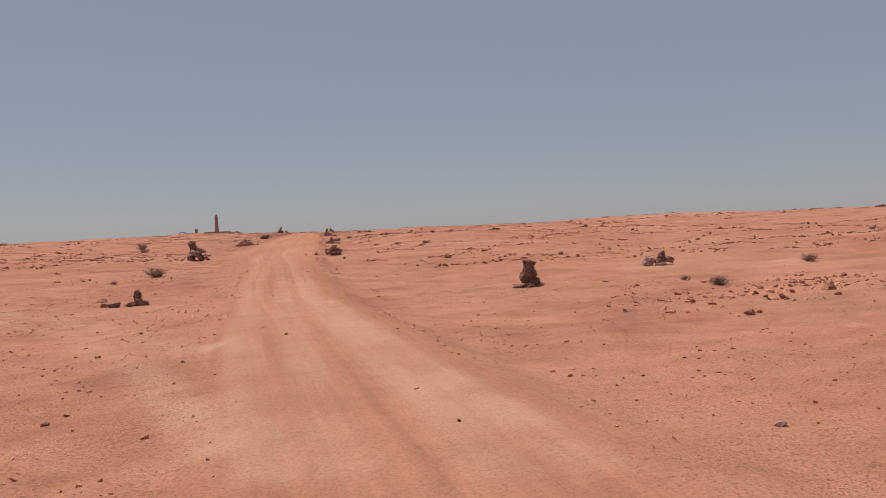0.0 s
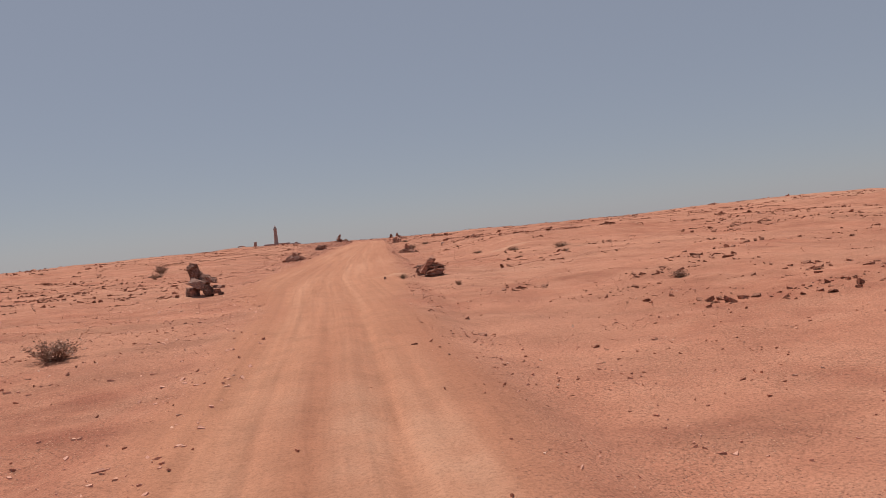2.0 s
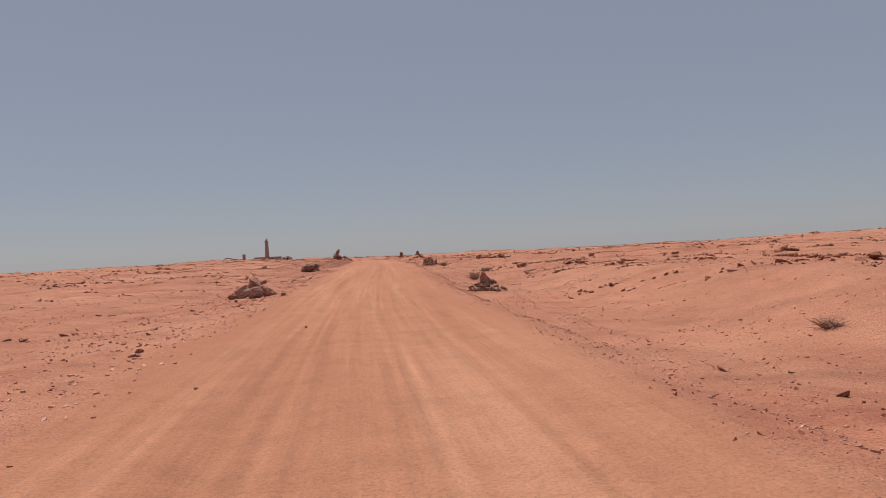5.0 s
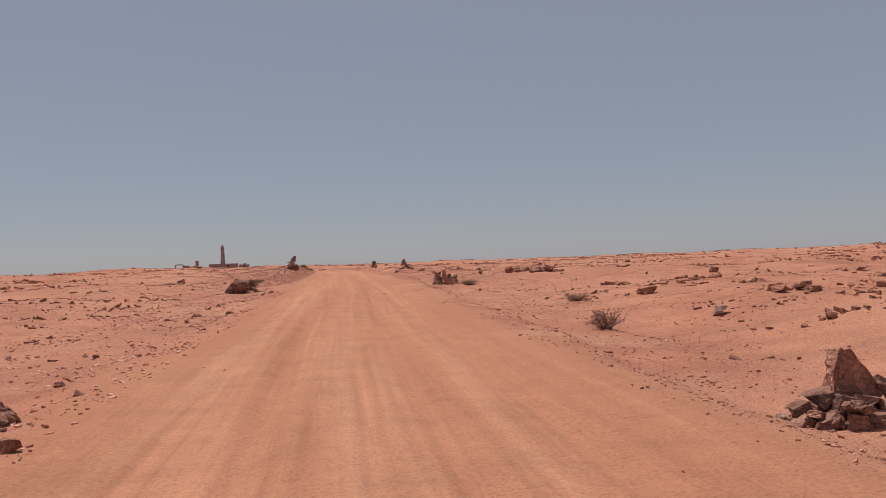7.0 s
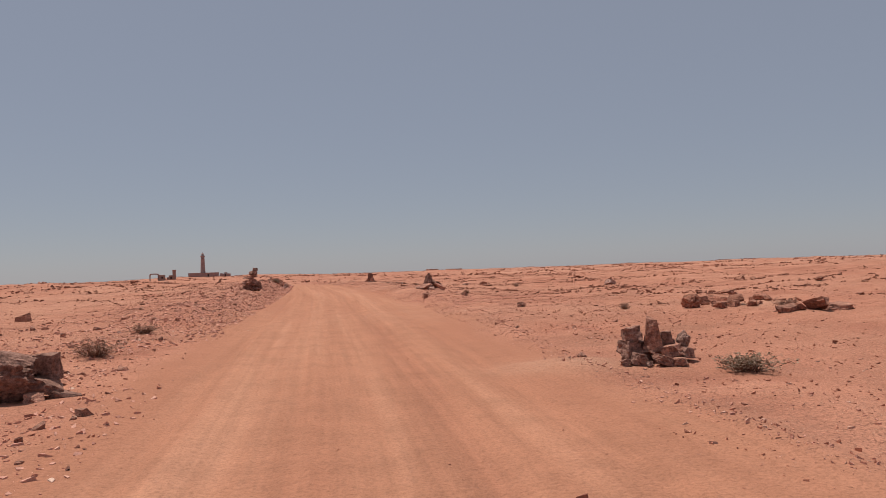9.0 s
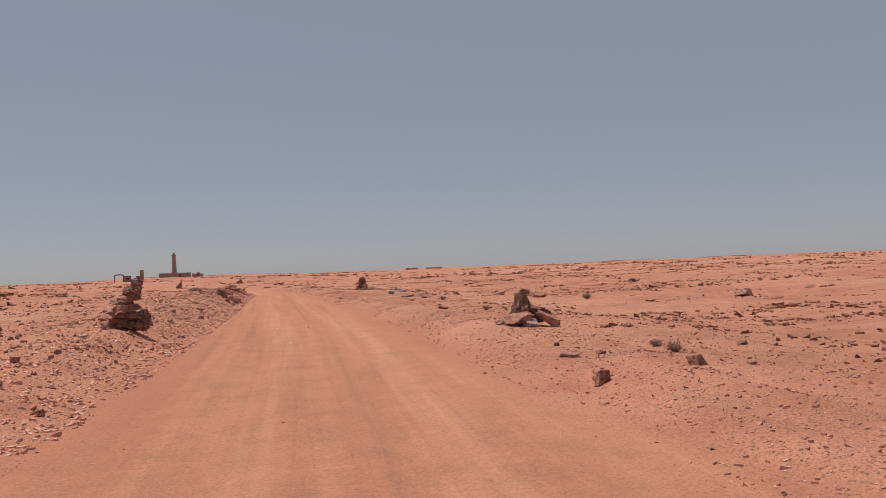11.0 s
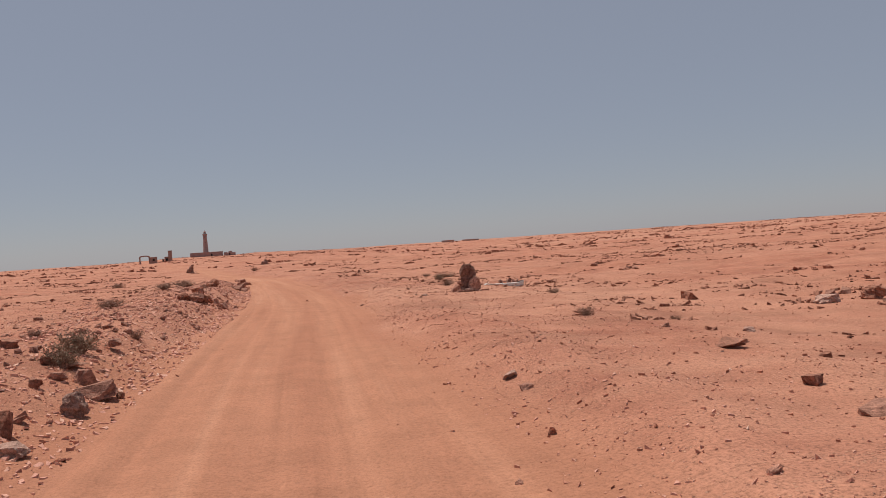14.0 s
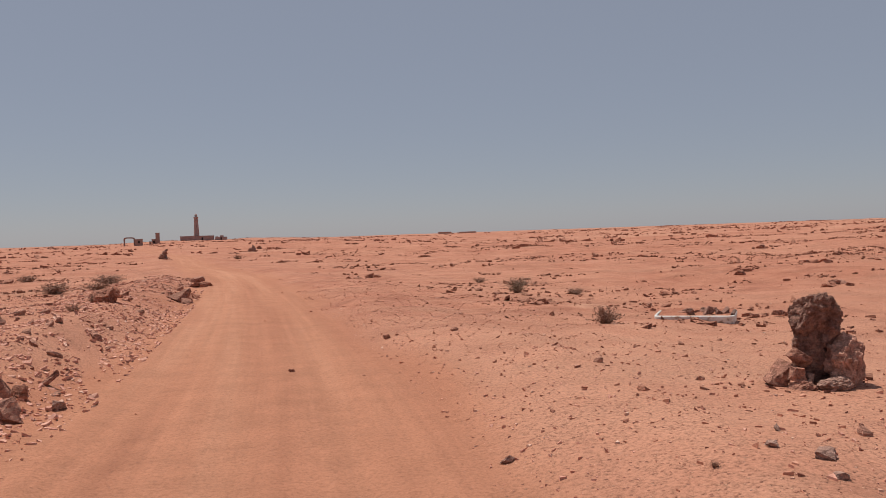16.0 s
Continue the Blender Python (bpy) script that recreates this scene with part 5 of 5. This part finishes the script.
x, y, g = bank(160000, 15, -1, -0.3, 6.0, 25, 205, LEFT)
size = 0.019 + 0.075 * g.random(len(x)) ** 3.6
big = size > 0.034
scatter("bank_rubble", "bank of broken red-brown rubble beside the graded track", x[big], y[big], size[big], RUBBLE, 25, 0.4, 0.38)
scatter("bank_chips", "fine pink stone chips between the rubble of the bank", x[~big], y[~big], size[~big], RUBBLE, 28, 0.42, 0.38, 0)
x, y, g = bank(2000, 16, -1, 0.2, 8.0, 60, 205, LEFT)
scatter("bank_stones", "larger brown stones on the rubble bank", x, y, 0.07 + 0.12 * g.random(len(x)) ** 2.4, RED_ROCK, 26, 0.55, 0.25, 2)
x, y, g = bank(150000, 17, 1, 0.0, 6.0, 14, 205, RIGHT, 1.0)
scatter("verge_gravel", "loose red-brown chips along the track verge", x, y, 0.012 + 0.042 * g.random(len(x)) ** 4, RUBBLE, 27, 0.55, 0.35, 0)


def plain(x, y):
    u, w = off_road(x, y), smooth(ROAD_Y, ROAD_W, y)
    band = np.clip(clumps(x * 0.5, y * 1.3, 3.0, 30.0) * 0.5 + 0.3, 0.06, 1)
    return band * step(w + 1.5, w + 6.5, np.abs(u))


def heaps(n, seed, x0, x1, y0, y1, few, many, wide, low, high, chance):
    """Stones lying together in low broken ledges: places and sizes."""
    cx, cy, g = cast(n, seed, x0, x1, y0, y1, chance)
    k = g.integers(few, many, len(cx))
    own = np.repeat(np.arange(len(cx)), k)
    big = g.uniform(0.6, 1.3, len(cx))[own]
    x = cx[own] + g.normal(0, 1, len(own)) * wide * big
    y = cy[own] + g.normal(0, 1, len(own)) * wide * 0.45 * big
    return x, y, big * (low + (high - low) * g.random(len(own)) ** 2)


x, y, size = heaps(11500, 13, -36, 44, 40, 215, 4, 15, 0.42, 0.03, 0.19, plain)
xo, yo, so = heaps(5000, 19, -75, 95, 40, 275, 4, 12, 0.6, 0.08, 0.36, lambda x, y: plain(x, y) * ((x < -36) | (x > 44) | (y > 215)))
x, y, size = np.concatenate((x, xo)), np.concatenate((y, yo)), np.concatenate((size, so))
scatter("plain_stones", "broken red-brown stones in loose patches across the desert plain", x, y, size, PLAIN_ROCK, 23, 0.45, 0.35)
x, y, size = heaps(2700, 31, -75, 95, 66, 330, 6, 18, 0.55, 0.08, 0.38, lambda x, y: plain(x, y) * step(7, 15, np.abs(off_road(x, y))))
scatter("plain_ledges", "broken dark brown ledges cropping out of the plain", x, y, size, PLAIN_ROCK, 33, 0.42, 0.25, 2)


def beside(x, y):
    u, w = off_road(x, y), smooth(ROAD_Y, ROAD_W, y)
    return step(w + 0.5, w + 1.4, np.abs(u)) * (0.3 + 0.7 * step(-0.5, 0.7, clumps(x, y, 4.0, 20.0)))


x, y, size = heaps(1500, 41, -20, 18, 18, 135, 6, 26, 0.38, 0.011, 0.055, beside)
scatter("patch_stones", "small red stones lying in patches beside the track", x, y, size, GRAVEL, 43, 0.5, 0.35)
x, y, size = heaps(75, 42, 6.6, 15.5, 23.5, 29.5, 5, 14, 0.36, 0.025, 0.15, lambda x, y: 0 * x + 1)
scatter("field_stones", "field of broken red-brown stones in blown sand", x, y, size, GRAVEL, 44, 0.5, 0.3, 2)
x, y, g = cast(40000, 14, -420, 480, 90, 900, lambda x, y: plain(x, y) * ((y > 250) | (np.abs(x) > 75)))
scatter("far_stones", "dark stones on the distant plain", x, y, 0.3 + 1.0 * g.random(len(x)) ** 2.4, PLAIN_ROCK, 24, 0.32, 0.25, 0)
x, y, size = heaps(4000, 32, -300, 420, 150, 800, 4, 12, 1.6, 0.4, 1.5, lambda x, y: plain(x, y) * ((y > 280) | (np.abs(x) > 70)))
scatter("far_ledges", "dark rock ledges on the distant plain", x, y, size, PLAIN_ROCK, 34, 0.36, 0.25)
